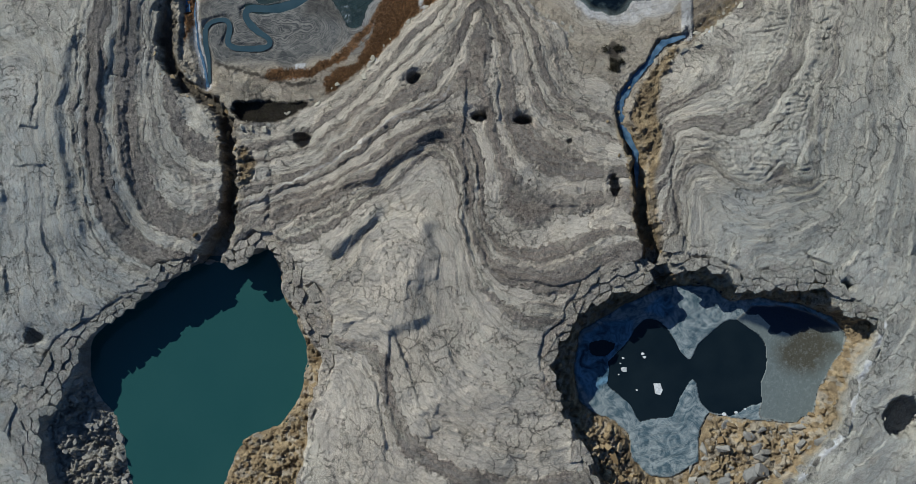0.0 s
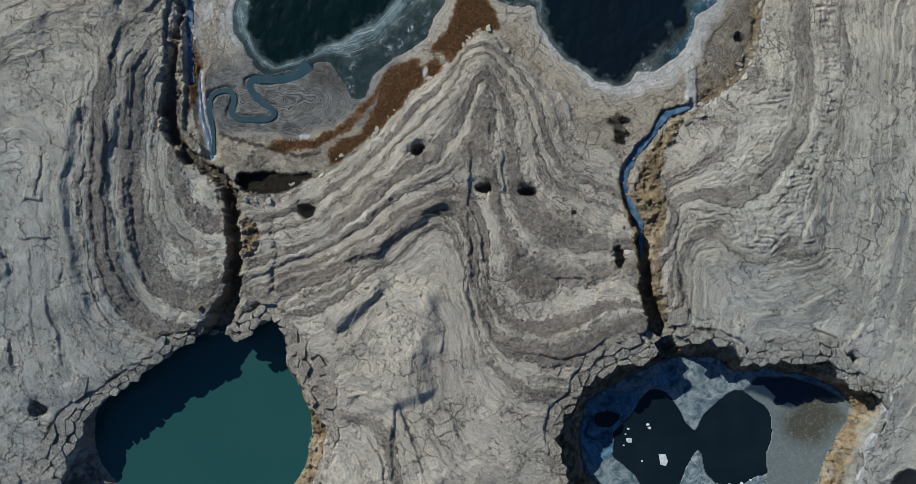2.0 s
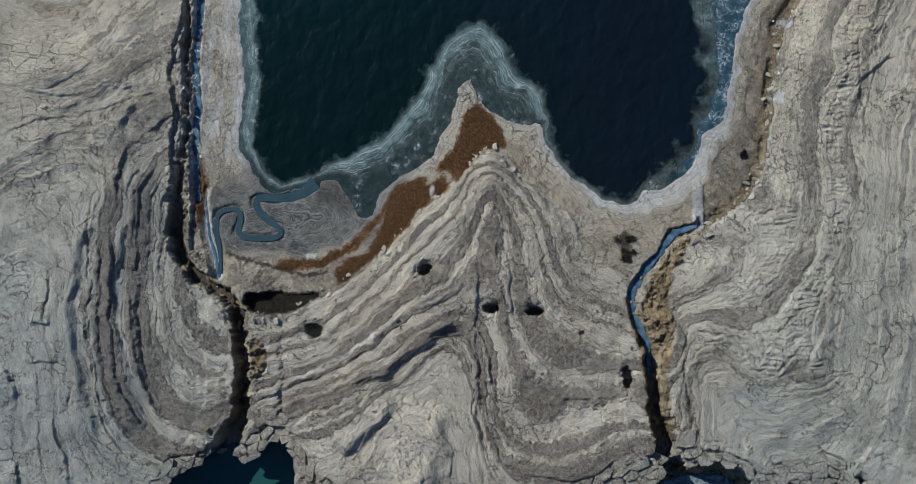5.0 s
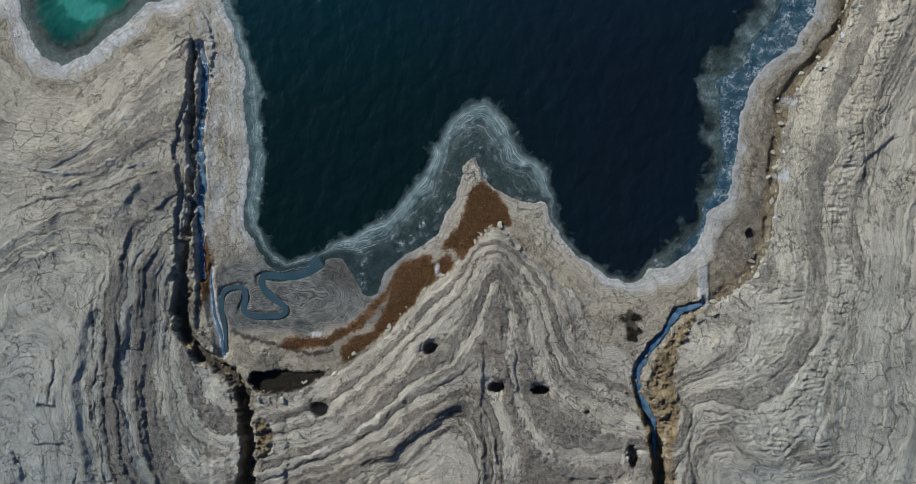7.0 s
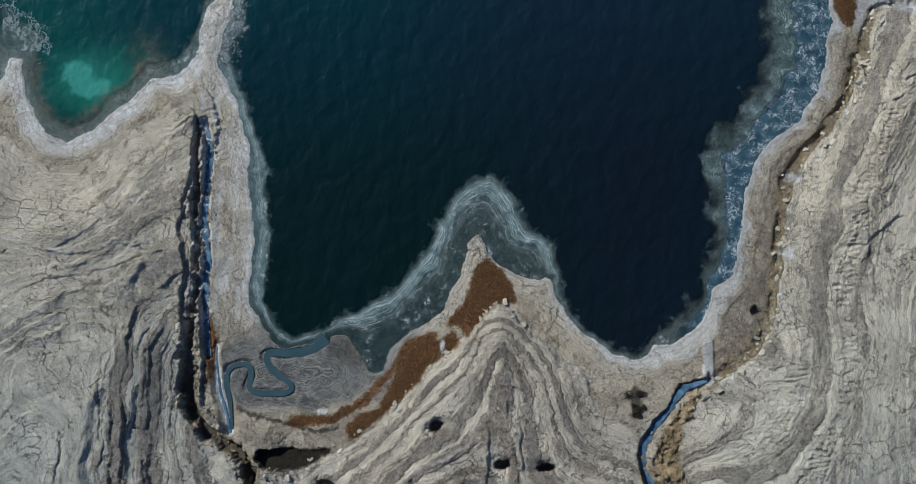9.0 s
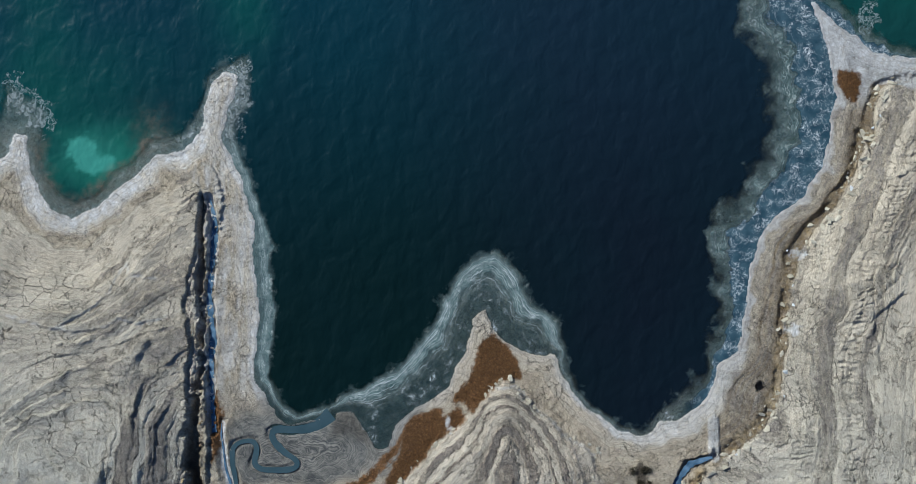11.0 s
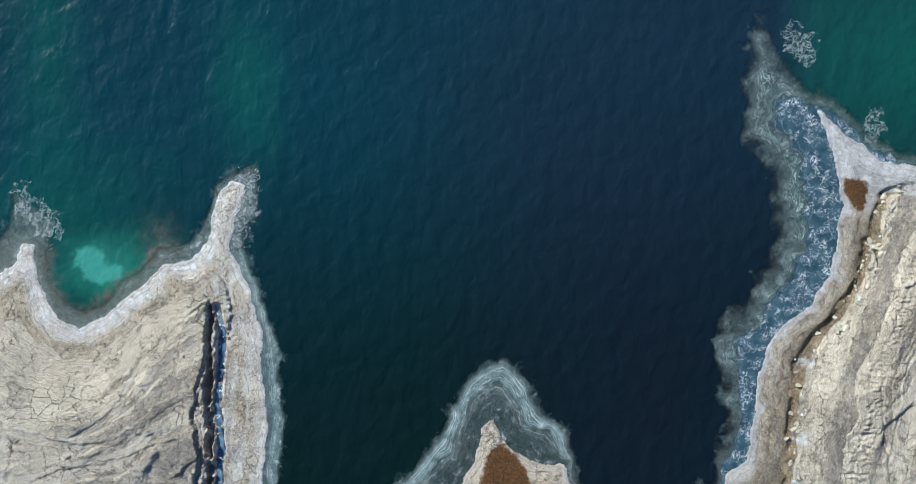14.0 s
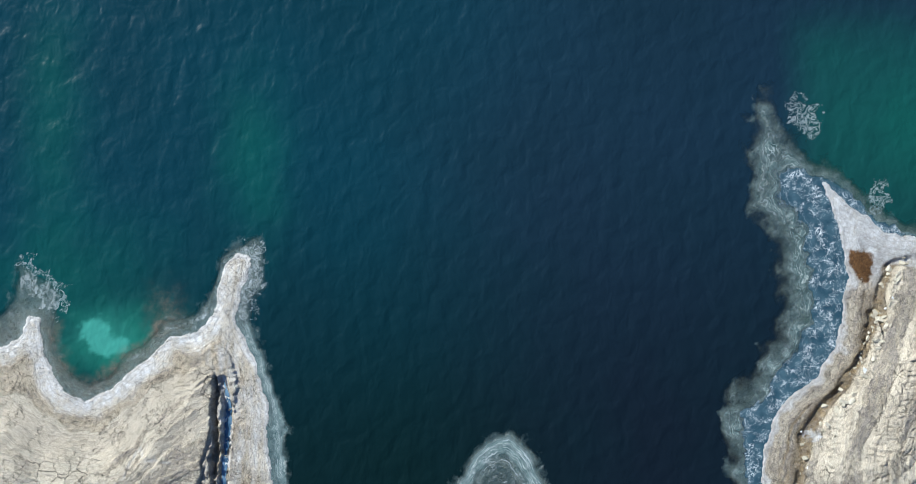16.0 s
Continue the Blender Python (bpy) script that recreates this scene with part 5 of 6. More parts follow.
    salt = np.maximum(salt, 0.9 * ease(0.75, 0.5, trench) * ease(-0.12, 0.2, rough_noise(x, y * 0.5, 1.4, 4, 0.6, 99.0) + 0.25 * ease(48, 54, y)))
    blue = (twin > 0) * (1 - ease(-0.2, 0.1, film)) + 0.0
    silt = (twin > 0) * ease(-0.1, 0.1, film) * (lobe < 0.15)
    low = ease(0.3, -0.3, plat) * (shore > 0)
    # blue brine, painted over the floor that the rim shades
    brine = (twin > 0) * ease(-0.25, 0.35, sample(F_BLUE_SHADE, x + 0.8 * wx, y + 0.8 * wy))
    brown_film = silt * ease(-2.6, 1.8, sample(F_BROWN_FILM, sx, sy))
    mud = np.maximum(ease(-1.0, 1.0, delta + 0.5 * wx) * low, 0.85 * low * ease(-32, -30, x) * ease(-10, -13, x) * ease(3.6, 2.0, shore + wx) * (y < 41))
    black = np.maximum(ease(-0.3, 0.1, marsh + 0.3 * lump) * ease(1.0, 0.4, plat), 0.8 * ease(0.1, 0.5, sample(F_SHRUB, sx, sy) + 0.2 * lump))
    black = np.maximum(black, 0.55 * ease(-0.8, 0.8, sample(F_WET, sx, sy)) * low)
    black = np.maximum(black, 0.85 * ease(0.42, 0.12, sample(F_BROWN_LINE, sx, sy) + 0.25 * lump) * low)
    # the deep west gully's shade, put into the colour as black
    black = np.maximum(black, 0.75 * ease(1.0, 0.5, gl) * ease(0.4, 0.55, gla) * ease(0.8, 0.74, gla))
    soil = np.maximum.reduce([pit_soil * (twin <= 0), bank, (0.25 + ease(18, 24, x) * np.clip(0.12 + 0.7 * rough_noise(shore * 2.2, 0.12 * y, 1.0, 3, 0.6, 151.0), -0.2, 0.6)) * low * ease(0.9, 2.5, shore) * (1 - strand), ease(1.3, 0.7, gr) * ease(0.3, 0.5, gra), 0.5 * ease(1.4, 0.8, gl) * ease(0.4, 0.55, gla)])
    foot_east = ease(-2.2, -1.0, right) * ease(0.2, -0.2, right) * ease(20, 24, x) * (shore > 0)
    soil = np.maximum(soil, foot_east * (0.75 + 0.5 * lump))
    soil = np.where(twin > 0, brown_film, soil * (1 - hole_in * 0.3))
    stony = np.where(low > 0.5, 0.08 + 0.3 * ease(20, 25, x) + (0.25 + 0.35 * ease(20, 25, x)) * ease(-0.35, 0.2, rough_noise(x, y, 2.2, 4, 0.6, 15.0)) * ease(1.2, 3, shore), stony)
    strand_at = np.where(low > 0.5, shore * 0.75 + 40, level)
    strand_at = np.where((delta > -0.5) & (low > 0.5), delta * 0.9 + 60 + 0.8 * rough_noise(x, y, 3.0, 3, 0.5, 66.0), strand_at)
    strand_at = np.where(shore <= 0, shelf * 1.2 + 120, strand_at)
    stony = np.where(shore <= 0, 0.3, stony)
    mud = np.maximum(mud, 0.75 * (shore <= 0) * ease(-32, -29, x) * ease(-6, -12, x))
    strand_at = np.where(twin > 0, lobe * 1.6 + 90, strand_at)
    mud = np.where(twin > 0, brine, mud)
    return h, np.stack([stony, salt, soil, mud], -1), np.stack([rust, black, np.maximum(blue, 0), silt], -1), strand_at, sag


def sample_line_x(line, y):
    """The x of a line that runs mainly north to south, at each y."""
    pts = sorted((b, a) for a, b in line)
    return np.interp(y, [p[0] for p in pts], [p[1] for p in pts])


def sheet(name, gx, gy, h, keep=None):
    """A height sheet over the axes gx, gy; keep: which of its faces stay."""
    ny, nx = h.shape
    xx, yy = np.meshgrid(gx, gy)
    co = np.stack([xx, yy, h], -1).reshape(-1, 3)
    idx = np.arange(nx * ny).reshape(ny, nx)
    quads = np.stack([idx[:-1, :-1], idx[:-1, 1:], idx[1:, 1:], idx[1:, :-1]], -1)
    quads = (quads[keep] if keep is not None else quads).reshape(-1, 4)
    used = np.zeros(nx * ny, bool)
    used[quads.ravel()] = True
    remap = np.cumsum(used) - 1
    quads, co = remap[quads], co[used]
    me = bpy.data.meshes.new(name)
    me.vertices.add(len(co))
    me.vertices.foreach_set("co", co.astype(np.float32).ravel())
    me.loops.add(quads.size)
    me.loops.foreach_set("vertex_index", quads.astype(np.int32).ravel())
    me.polygons.add(len(quads))
    me.polygons.foreach_set("loop_start", np.arange(0, quads.size, 4, dtype=np.int32))
    me.polygons.foreach_set("use_smooth", np.ones(len(quads), bool))
    me.update(calc_edges=True)
    me.validate()
    return me, used


def cover(me, name, values, used):
    at = me.attributes.new(name, "FLOAT_COLOR", "POINT")
    at.data.foreach_set("color", values.reshape(-1, 4)[used].astype(np.float32).ravel())


# ---- ground ----
GX, GY = axis(-66.0, 52.0, 0.12), axis(-28.0, 91.0, 0.12)
gxx, gyy = np.meshgrid(GX, GY)
GROUND_H, cover_a, cover_b, strand_at, GROUND_SAG = terrain(gxx, gyy)
GROUND_STRAND = strand_at
ground_mesh, used = sheet("ground", GX, GY, GROUND_H)
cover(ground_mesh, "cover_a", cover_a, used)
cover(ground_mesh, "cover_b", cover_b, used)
ground_mesh.attributes.new("strand", "FLOAT", "POINT").data.foreach_set("value", strand_at.ravel()[used].astype(np.float32))
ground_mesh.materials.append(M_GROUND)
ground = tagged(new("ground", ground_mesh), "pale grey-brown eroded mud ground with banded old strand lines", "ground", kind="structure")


def ground_z(x, y, g=None):
    fx, fy = np.interp(x, GX, np.arange(len(GX))), np.interp(y, GY, np.arange(len(GY)))
    ix, iy = min(int(fx), len(GX) - 2), min(int(fy), len(GY) - 2)
    u, v = fx - ix, fy - iy
    g = GROUND_H if g is None else g
    return float(g[iy, ix] * (1 - u) * (1 - v) + g[iy, ix + 1] * u * (1 - v) + g[iy + 1, ix] * (1 - u) * v + g[iy + 1, ix + 1] * u * v)


# ---- sea ----
WX, WY = axis(-68.0, 54.0, 0.22), axis(24.0, 112.0, 0.22)
wxx, wyy = np.meshgrid(WX, WY)
dx = 0.5 * rough_noise(wxx, wyy, 3.2, 4, 0.55, 3.0)
dy = 0.5 * rough_noise(wxx, wyy, 3.2, 4, 0.55, 31.0)
w_shore, w_shelf = sample(F_SHORE, wxx + dx, wyy + dy), sample(F_SHELF, wxx + dx, wyy + dy) + edge_rag(wxx, wyy)
w_h = terrain(wxx, wyy)[0]
depth = np.clip(-w_h, 0, 8)


def blob(cx, cy, rx, ry, rag=0.35):
    d = np.hypot((wxx - cx) / rx, (wyy - cy) / ry) + rag * rough_noise(wxx, wyy, 0.6 * max(rx, ry), 4, 0.55, cx)
    return np.exp(-d * d)


jade = np.clip(0.9 * blob(-49, 63, 7, 4) + 0.3 * ease(29, 35, wxx + 0.5 * dx) * ease(104, 95, wyy + 2 * dy) + 0.2 * blob(45, 87, 8, 6) + 0.3 * blob(-57, 90, 4, 14) + 0.35 * blob(-33, 85, 4, 9) + 0.3 * blob(-55, 72, 12, 6), 0, 1)
milky = np.clip(0.75 * ease(0.2, 0.6, np.maximum(blob(-52.0, 65.1, 1.9, 1.7, 0.5), blob(-50.4, 63.5, 2.3, 1.2, 0.5))) + 0.35 * blob(-50, 64.5, 5, 3), 0, 1)
navy = ease(-18, 14, wxx + 0.25 * (wyy - 50) + 3 * dx) * (1 - 0.75 * ease(80, 104, wyy) * ease(20, -20, wxx))
north = ease(46, 92, wyy - 0.12 * wxx)
foam_zone = (w_shore < 0.15) * ease(-0.5, 0.6, w_shelf)
streak = 0.5 + 0.5 * np.sin(6.5 * w_shelf + 7.0 * rough_noise(wxx, wyy, 3.0, 4, 0.55, 12.0))
east_bay = ease(16, 22, wxx)
foam = foam_zone * np.clip(0.5 + 0.55 * rough_noise(wxx, wyy, 2.4, 4, 0.55, 5.0) + (0.35 * streak - 0.15) * (1 - east_bay) + 0.3 * ease(0.6, 0.0, np.abs(w_shelf - 0.5)) * (1 - east_bay), 0, 1)
foam = foam * (1 - 0.15 * ease(10, 7, wxx) * ease(-33, -30, wxx))
near_bay = ease(-40, -43, wxx)
foam = foam * (1 - 0.45 * near_bay) * (1 - 0.9 * ease(-34, -30, wxx) * ease(-18, -24, wxx))
foam = np.clip(foam * (1 + 0.25 * east_bay), 0, 1)
lee = ease(0.8, -0.8, wyy + 0.62 * (wxx - 34) - 82)
across = -w_shore / np.maximum(-w_shore + np.maximum(w_shelf, 0), 0.4)
slate = east_bay * lee * ease(-0.1, 0.5, w_shelf) * ease(0.66, 0.52, across + 0.12 * rough_noise(wxx, wyy, 2.0, 4, 0.55, 8.0))
soft = rough_noise(wxx, wyy, 2.6, 4, 0.6, 71.0)
mid_shelf = ease(-34, -30, wxx) * ease(12, 9, wxx)
slate = np.maximum(slate, 0.45 * mid_shelf * ease(-0.1, 0.6, w_shelf) * ease(0.85, 0.45, across + 0.15 * soft))
west_rim = ease(-26, -29, wxx) * ease(36, 40, wyy) * ease(70, 64, wyy) * (wxx > -40)
pale = (0.9 * west_rim * ease(-0.6, 0.2, w_shelf) + (0.5 + 0.5 * ease(0.3, 0.75, across + 0.1 * soft)) * mid_shelf * ease(-0.5, 0.4, w_shelf) + 0.85 * east_bay * ease(-1.8, 2.6, w_shelf + 1.8 * soft) + 0.35 * (1 - east_bay) * ease(-2.0, 0.2, w_shelf + soft) * ease(0.3, -0.3, w_shelf)) * (1 - slate)
ring = 0.85 * near_bay * ease(3.0, 1.0, -w_shore + 0.9 * soft) * ease(69, 66, wyy) + 0.5 * blob(-43.5, 67.0, 2.0, 2.6, 0.5)
foam = np.maximum(foam * (1 - 0.85 * east_bay * (1 - slate)), 0.9 * slate * east_bay)
tips = np.maximum.reduce([blob(cx, cy, 1.4, 1.9, 1.1) for cx, cy in FOAM_TIPS])
inland = sample(F_SHORE, wxx, wyy) > 1.6
sea_mesh, used = sheet("sea", WX, WY, np.zeros(wxx.shape), ~inland[:-1, :-1])
cover(sea_mesh, "water_a", np.stack([depth / 8, jade, navy, foam], -1), used)
cover(sea_mesh, "water_c", np.stack([np.clip(pale, 0, 1), slate, np.clip(ring, 0, 1), np.clip(across, 0, 1.2)], -1), used)
cover(sea_mesh, "water_b", np.stack([milky, east_bay * foam_zone, north, tips], -1), used)
sea_mesh.materials.append(M_SEA)
sea = tagged(new("sea", sea_mesh), "dark blue-green salt lake with pale foamy shallows", "water", kind="structure")


def pool(name, poly, z, material, label, step=0.35, grow=0.5, category="pond"):
    """Still water that fills an outline; its edge runs under the bank."""
    xs, ys = [p[0] for p in poly], [p[1] for p in poly]
    ax_, ay_ = np.arange(min(xs) - 1, max(xs) + 1, step), np.arange(min(ys) - 1, max(ys) + 1, step)
    px, py = np.meshgrid(ax_, ay_)
    keep = sample(inside_distance(poly), px, py) > -grow
    me, used_ = sheet(name, ax_, ay_, np.full(px.shape, z), keep[:-1, :-1])
    me.materials.append(material)
    return tagged(new(name, me), label, category, kind="structure")


pool("green_pond", GREEN_WATER, GREEN_LEVEL, M_GREEN, "opaque teal-green brine filling a deep collapse sinkhole", category="pond")
pool("twin_pond", TWIN_WATER, POND_LEVEL, M_DARK_WATER, "near-black brine in two lobes of a sinkhole", grow=0.2)


def ribbon(name, line, widths, zs, material, label, step=0.4, ragged=0.15):
    """A narrow stream along a line."""
    pts = [Vector((a, b, 0)) for a, b in line]
    run, out = [0.0], []
    for a, b in zip(pts, pts[1:]):
        run.append(run[-1] + (b - a).length)
    n = max(int(run[-1] / step), 4)
    xs = np.interp(np.linspace(0, run[-1], n), run, [p.x for p in pts])
    ys = np.interp(np.linspace(0, run[-1], n), run, [p.y for p in pts])
    for _ in range(3):
        xs[1:-1], ys[1:-1] = (xs[:-2] + 2 * xs[1:-1] + xs[2:]) / 4, (ys[:-2] + 2 * ys[1:-1] + ys[2:]) / 4
    bm = bmesh.new()
    rows = []
    for i in range(n):
        a, b = max(i - 1, 0), min(i + 1, n - 1)
        d = Vector((xs[b] - xs[a], ys[b] - ys[a], 0)).normalized()
        s = Vector((-d.y, d.x, 0))
        f = i / (n - 1)
        w = float(np.interp(f, [k for k, _ in widths], [v for _, v in widths])) * (1 + 0.3 * noise.noise((xs[i] * 0.5, ys[i] * 0.5, 3)) + ragged * noise.noise((xs[i] * 1.9, ys[i] * 1.9, 7)))
        z = float(np.interp(f, [k for k, _ in zs], [v for _, v in zs]))
        p = Vector((xs[i], ys[i], z))
        rows.append((bm.verts.new(p - s * w / 2), bm.verts.new(p), bm.verts.new(p + s * w / 2)))
    for r, q in zip(rows, rows[1:]):
        bm.faces.new((r[0], q[0], q[1], r[1])).smooth = True
        bm.faces.new((r[1], q[1], q[2], r[2])).smooth = True
    bmesh.ops.recalc_face_normals(bm, faces=bm.faces)
    me = bpy.data.meshes.new(name)
    bm.to_mesh(me)
    bm.free()
    if me.polygons[0].normal.z < 0:
        me.flip_normals()
    me.materials.append(material)
    return tagged(new(name, me), label, "stream", kind="structure")


ribbon("meander_stream", MEANDER, [(0, 0.5), (0.3, 0.7), (0.75, 0.8), (0.86, 1.1), (0.95, 2.0), (1, 2.4)], [(0, 0.02), (1, 0.006)], M_STREAM, "slate-blue meandering brook crossing a mud flat")
ribbon("meander_branch", MEANDER_SIDE, [(0, 0.6), (0.5, 0.55), (1, 0.25)], [(0, 0.024), (1, 0.024)], M_STREAM, "thin slate-blue side branch of a brook")
ribbon("gully_stream", GULLY_RIGHT[:8], [(0, 0.55), (0.3, 0.7), (0.75, 0.65), (1, 0.2)], [(0, 0.22), (0.3, 0.15), (1, -0.1)], M_BLUE_WATER, "pale blue brook in a gully between mud banks", 0.2, 0.8)
# trickle and trench salt in one strip; the salt's skylit shade is its blue colour
ribbon("cliff_blue_strip", CLIFF_CHANNEL, [(0, 0.1), (0.15, 0.8), (0.4, 0.5), (0.6, 0.7), (0.8, 0.5), (1, 0.5)], [(0, -0.12), (1, -0.12)], M_BLUE_WATER, "blue strip of water and shaded salt along a mud cliff", 0.2, 0.8)
ribbon("salt_brook", SALT_CHANNEL, [(0, 0.1), (0.5, 0.2), (1, 0.35)], [(0, 0.03), (1, 0.03)], M_BLUE_WATER, "icy blue trickle between white salt edges", 0.2, 0.8)


# ---- cracked slabs round the pits ----
def finish(name, bm, mat):
    me = bpy.data.meshes.new(name)
    bm.to_mesh(me)
    bm.free()
    me.materials.append(mat)
    return me


def resample(line, step, closed=False):
    pts = list(line) + ([line[0]] if closed else [])
    run = [0.0]
    for a, b in zip(pts, pts[1:]):
        run.append(run[-1] + math.dist(a, b))
    n = max(int(run[-1] / step), 2)
    s = np.linspace(0, run[-1], n, endpoint=not closed)
    return np.interp(s, run, [p[0] for p in pts]), np.interp(s, run, [p[1] for p in pts]), run[-1]


def slab_mesh(corners, tops, deep):
    """One slab of dried mud: an upright block with a slightly worn top edge."""
    bm = bmesh.new()
    c = sum((Vector(p) for p in corners), Vector((0, 0))) / len(corners)
    low, mid, top = [], [], []
    for p, z in zip(corners, tops):
        v = Vector(p)
        inn = c + (v - c) * 0.955
        low.append(bm.verts.new((v.x, v.y, z - deep)))
        mid.append(bm.verts.new((v.x, v.y, z - 0.025)))
        top.append(bm.verts.new((inn.x, inn.y, z)))
    n = len(corners)
    for i in range(n):
        j = (i + 1) % n
        bm.faces.new((low[i], low[j], mid[j], mid[i]))
        bm.faces.new((mid[i], mid[j], top[j], top[i]))
    bm.faces.new(top)
    bmesh.ops.recalc_face_normals(bm, faces=bm.faces)
    me = finish("slab", bm, M_GROUND)
    lv = ground_z(c.x, c.y, GROUND_STRAND)
    for nm, first in (("cover_a", 0.3), ("cover_b", 0.0)):
        me.attributes.new(nm, "FLOAT_COLOR", "POINT").data.foreach_set("color", [first, 0.0, 0.0, 0.0] * len(me.vertices))
    me.attributes.new("strand", "FLOAT", "POINT").data.foreach_set("value", [lv + 0.1 * (v.co.x - c.x) for v in me.vertices])
    return me


def clipped(poly, px, py, nx, ny):
    """The part of a convex outline on the near side of a line through (px, py) with the normal (nx, ny)."""
    out = []
    for (ax, ay), (bx, by) in zip(poly, poly[1:] + poly[:1]):
        da, db = (ax - px) * nx + (ay - py) * ny, (bx - px) * nx + (by - py) * ny
        if da <= 0:
            out.append((ax, ay))
        if da * db < 0:
            s = da / (da - db)
            out.append((ax + (bx - ax) * s, ay + (by - ay) * s))
    return out


LONG = 0.6


def rim_slabs(f_rim, box, seed):
    """Slabs into which the ground outside a rim has cracked; close to the rim they are smaller and sag towards the pit."""
    rnd = random.Random(seed)
    gy, gx = np.gradient(f_rim, CY, CX)
    seeds = []
    for _ in range(16000):
        x, y = rnd.uniform(box[0], box[2]), rnd.uniform(box[1], box[3])
        d = -float(sample(f_rim, np.array([x]), np.array([y]))[0])
        if -1.3 < d < float(slab_reach(x, y)) + 0.9:
            gap = (0.50 + 0.16 * max(d, 0)) * (1.15 + 0.75 * noise.noise((x * 0.55, y * 0.55, 9.0)))
            a = np.array([x]), np.array([y])
            nx, ny = float(sample(gx, *a)[0]), float(sample(gy, *a)[0])
            if all(((x - p[0]) * nx + (y - p[1]) * ny) ** 2 + (LONG * ((y - p[1]) * nx - (x - p[0]) * ny)) ** 2 > gap * gap for p in seeds):
                seeds.append((x, y, d, nx, ny))
    out = []
    for x, y, d, nx, ny in seeds:
        over = nx - ny > 0.35
        if d < (-0.6 if over else 0.0) or d > float(slab_reach(x, y)) * (0.95 + 0.3 * noise.noise((x * 0.4, y * 0.4, 1))):
            continue
        # worked out in a frame along the rim, in which the slabs are as long as wide
        poly = [(-1.2, -1.2), (1.2, -1.2), (1.2, 1.2), (-1.2, 1.2)]
        for qx, qy, *_ in seeds:
            if (qx, qy) != (x, y) and abs(qx - x) < 3.2 and abs(qy - y) < 3.2:
                u, v = (qx - x) * nx + (qy - y) * ny, LONG * ((qy - y) * nx - (qx - x) * ny)
                ln = math.hypot(u, v)
                crack = 0.003 + (0.008 + 0.055 * math.exp(-d / 1.8)) * rnd.random() ** 2.2
                poly = clipped(poly, u / 2 - u / ln * crack, v / 2 - v / ln * crack, u / ln, v / ln)
        poly = [(x + p[0] * nx - p[1] / LONG * ny, y + p[0] * ny + p[1] / LONG * nx) for p in poly]
        if len(poly) < 3:
            continue
        near = math.exp(-max(d, 0.0) / 1.0)
        push = max(0.4 - d, 0.0) if over else 0.0
        ox, oy = x - nx * push, y - ny * push
        base = ground_z(ox, oy) + ground_z(ox, oy, GROUND_SAG) - 0.25 * near * rnd.random() + 0.02 - 0.07 * rnd.random() * (d < 0.8 * float(slab_reach(x, y)))
        inn = (nx, ny)
        tip = rnd.uniform(-0.05, 0.3) * near
        tops = [base - ((p[0] - x) * inn[0] + (p[1] - y) * inn[1]) * tip + rnd.uniform(-0.03, 0.03) for p in poly]
        out.append((d, poly, tops, 0.4 if d < 0.5 and over else 1.2))
    out.sort(key=lambda q: q[0])
    return out


for f_rim, box, seed in ((F_GREEN_RIM, (-60, -27, -13, 9), 3), (F_TWIN_RIM, (6, -26, 47, 6), 5)):
    slabs = rim_slabs(f_rim, box, seed)
    for _, poly, tops, deep in slabs[:290]:
        ob = new("slab", slab_mesh(poly, tops, deep))
        ob.parent = ground
    bm = bmesh.new()
    for _, poly, tops, deep in slabs[290:]:
        bm.from_mesh(slab_mesh(poly, tops, deep))
    if len(bm.verts):
        tagged(new("outer_slabs", finish("outer_slabs", bm, M_GROUND)), kind="stuff").parent = ground
    print("slabs", len(slabs))


# ---- loose blocks and boulders ----
def rock_mesh(seed, mat, flat=0.65, name="boulder"):
    """An angular broken rock, about 1 m across, resting at z = 0."""
    rnd = random.Random(seed)
    bm = bmesh.new()
    for _ in range(16):
        v = Vector((rnd.gauss(0, 1), rnd.gauss(0, 1), rnd.gauss(0, 1))).normalized()
        k = 0.5 / max(abs(v.x), abs(v.y), abs(v.z)) * rnd.uniform(0.7, 1.0)
        bm.verts.new((v.x * k * rnd.uniform(0.85, 1.15), v.y * k * 0.8, v.z * k * flat))
    res = bmesh.ops.convex_hull(bm, input=bm.verts)
    bmesh.ops.delete(bm, geom=[g for g in res["geom_interior"] if isinstance(g, bmesh.types.BMVert)], context="VERTS")
    lowest = min(v.co.z for v in bm.verts)
    for v in bm.verts:
        v.co.z -= lowest
    bmesh.ops.recalc_face_normals(bm, faces=bm.faces)
    return finish(name, bm, mat)


def scatter(name, places, meshes, sizes, label, category, group, seed, sink=0.18):
    rnd = random.Random(seed)
    for x, y in places:
        size = sizes[0] + (sizes[1] - sizes[0]) * rnd.random() ** 2.2
        ob = new(name, rnd.choice(meshes))
        lean = Euler((rnd.uniform(-0.25, 0.25), rnd.uniform(-0.25, 0.25), rnd.uniform(0, 6.28)))
        ob.matrix_world = Matrix.LocRotScale((x, y, ground_z(x, y) - sink * size), lean, (size * rnd.uniform(0.8, 1.3), size * rnd.uniform(0.7, 1.1), size * rnd.uniform(0.7, 1.1)))
        tagged(ob, label, category, group)


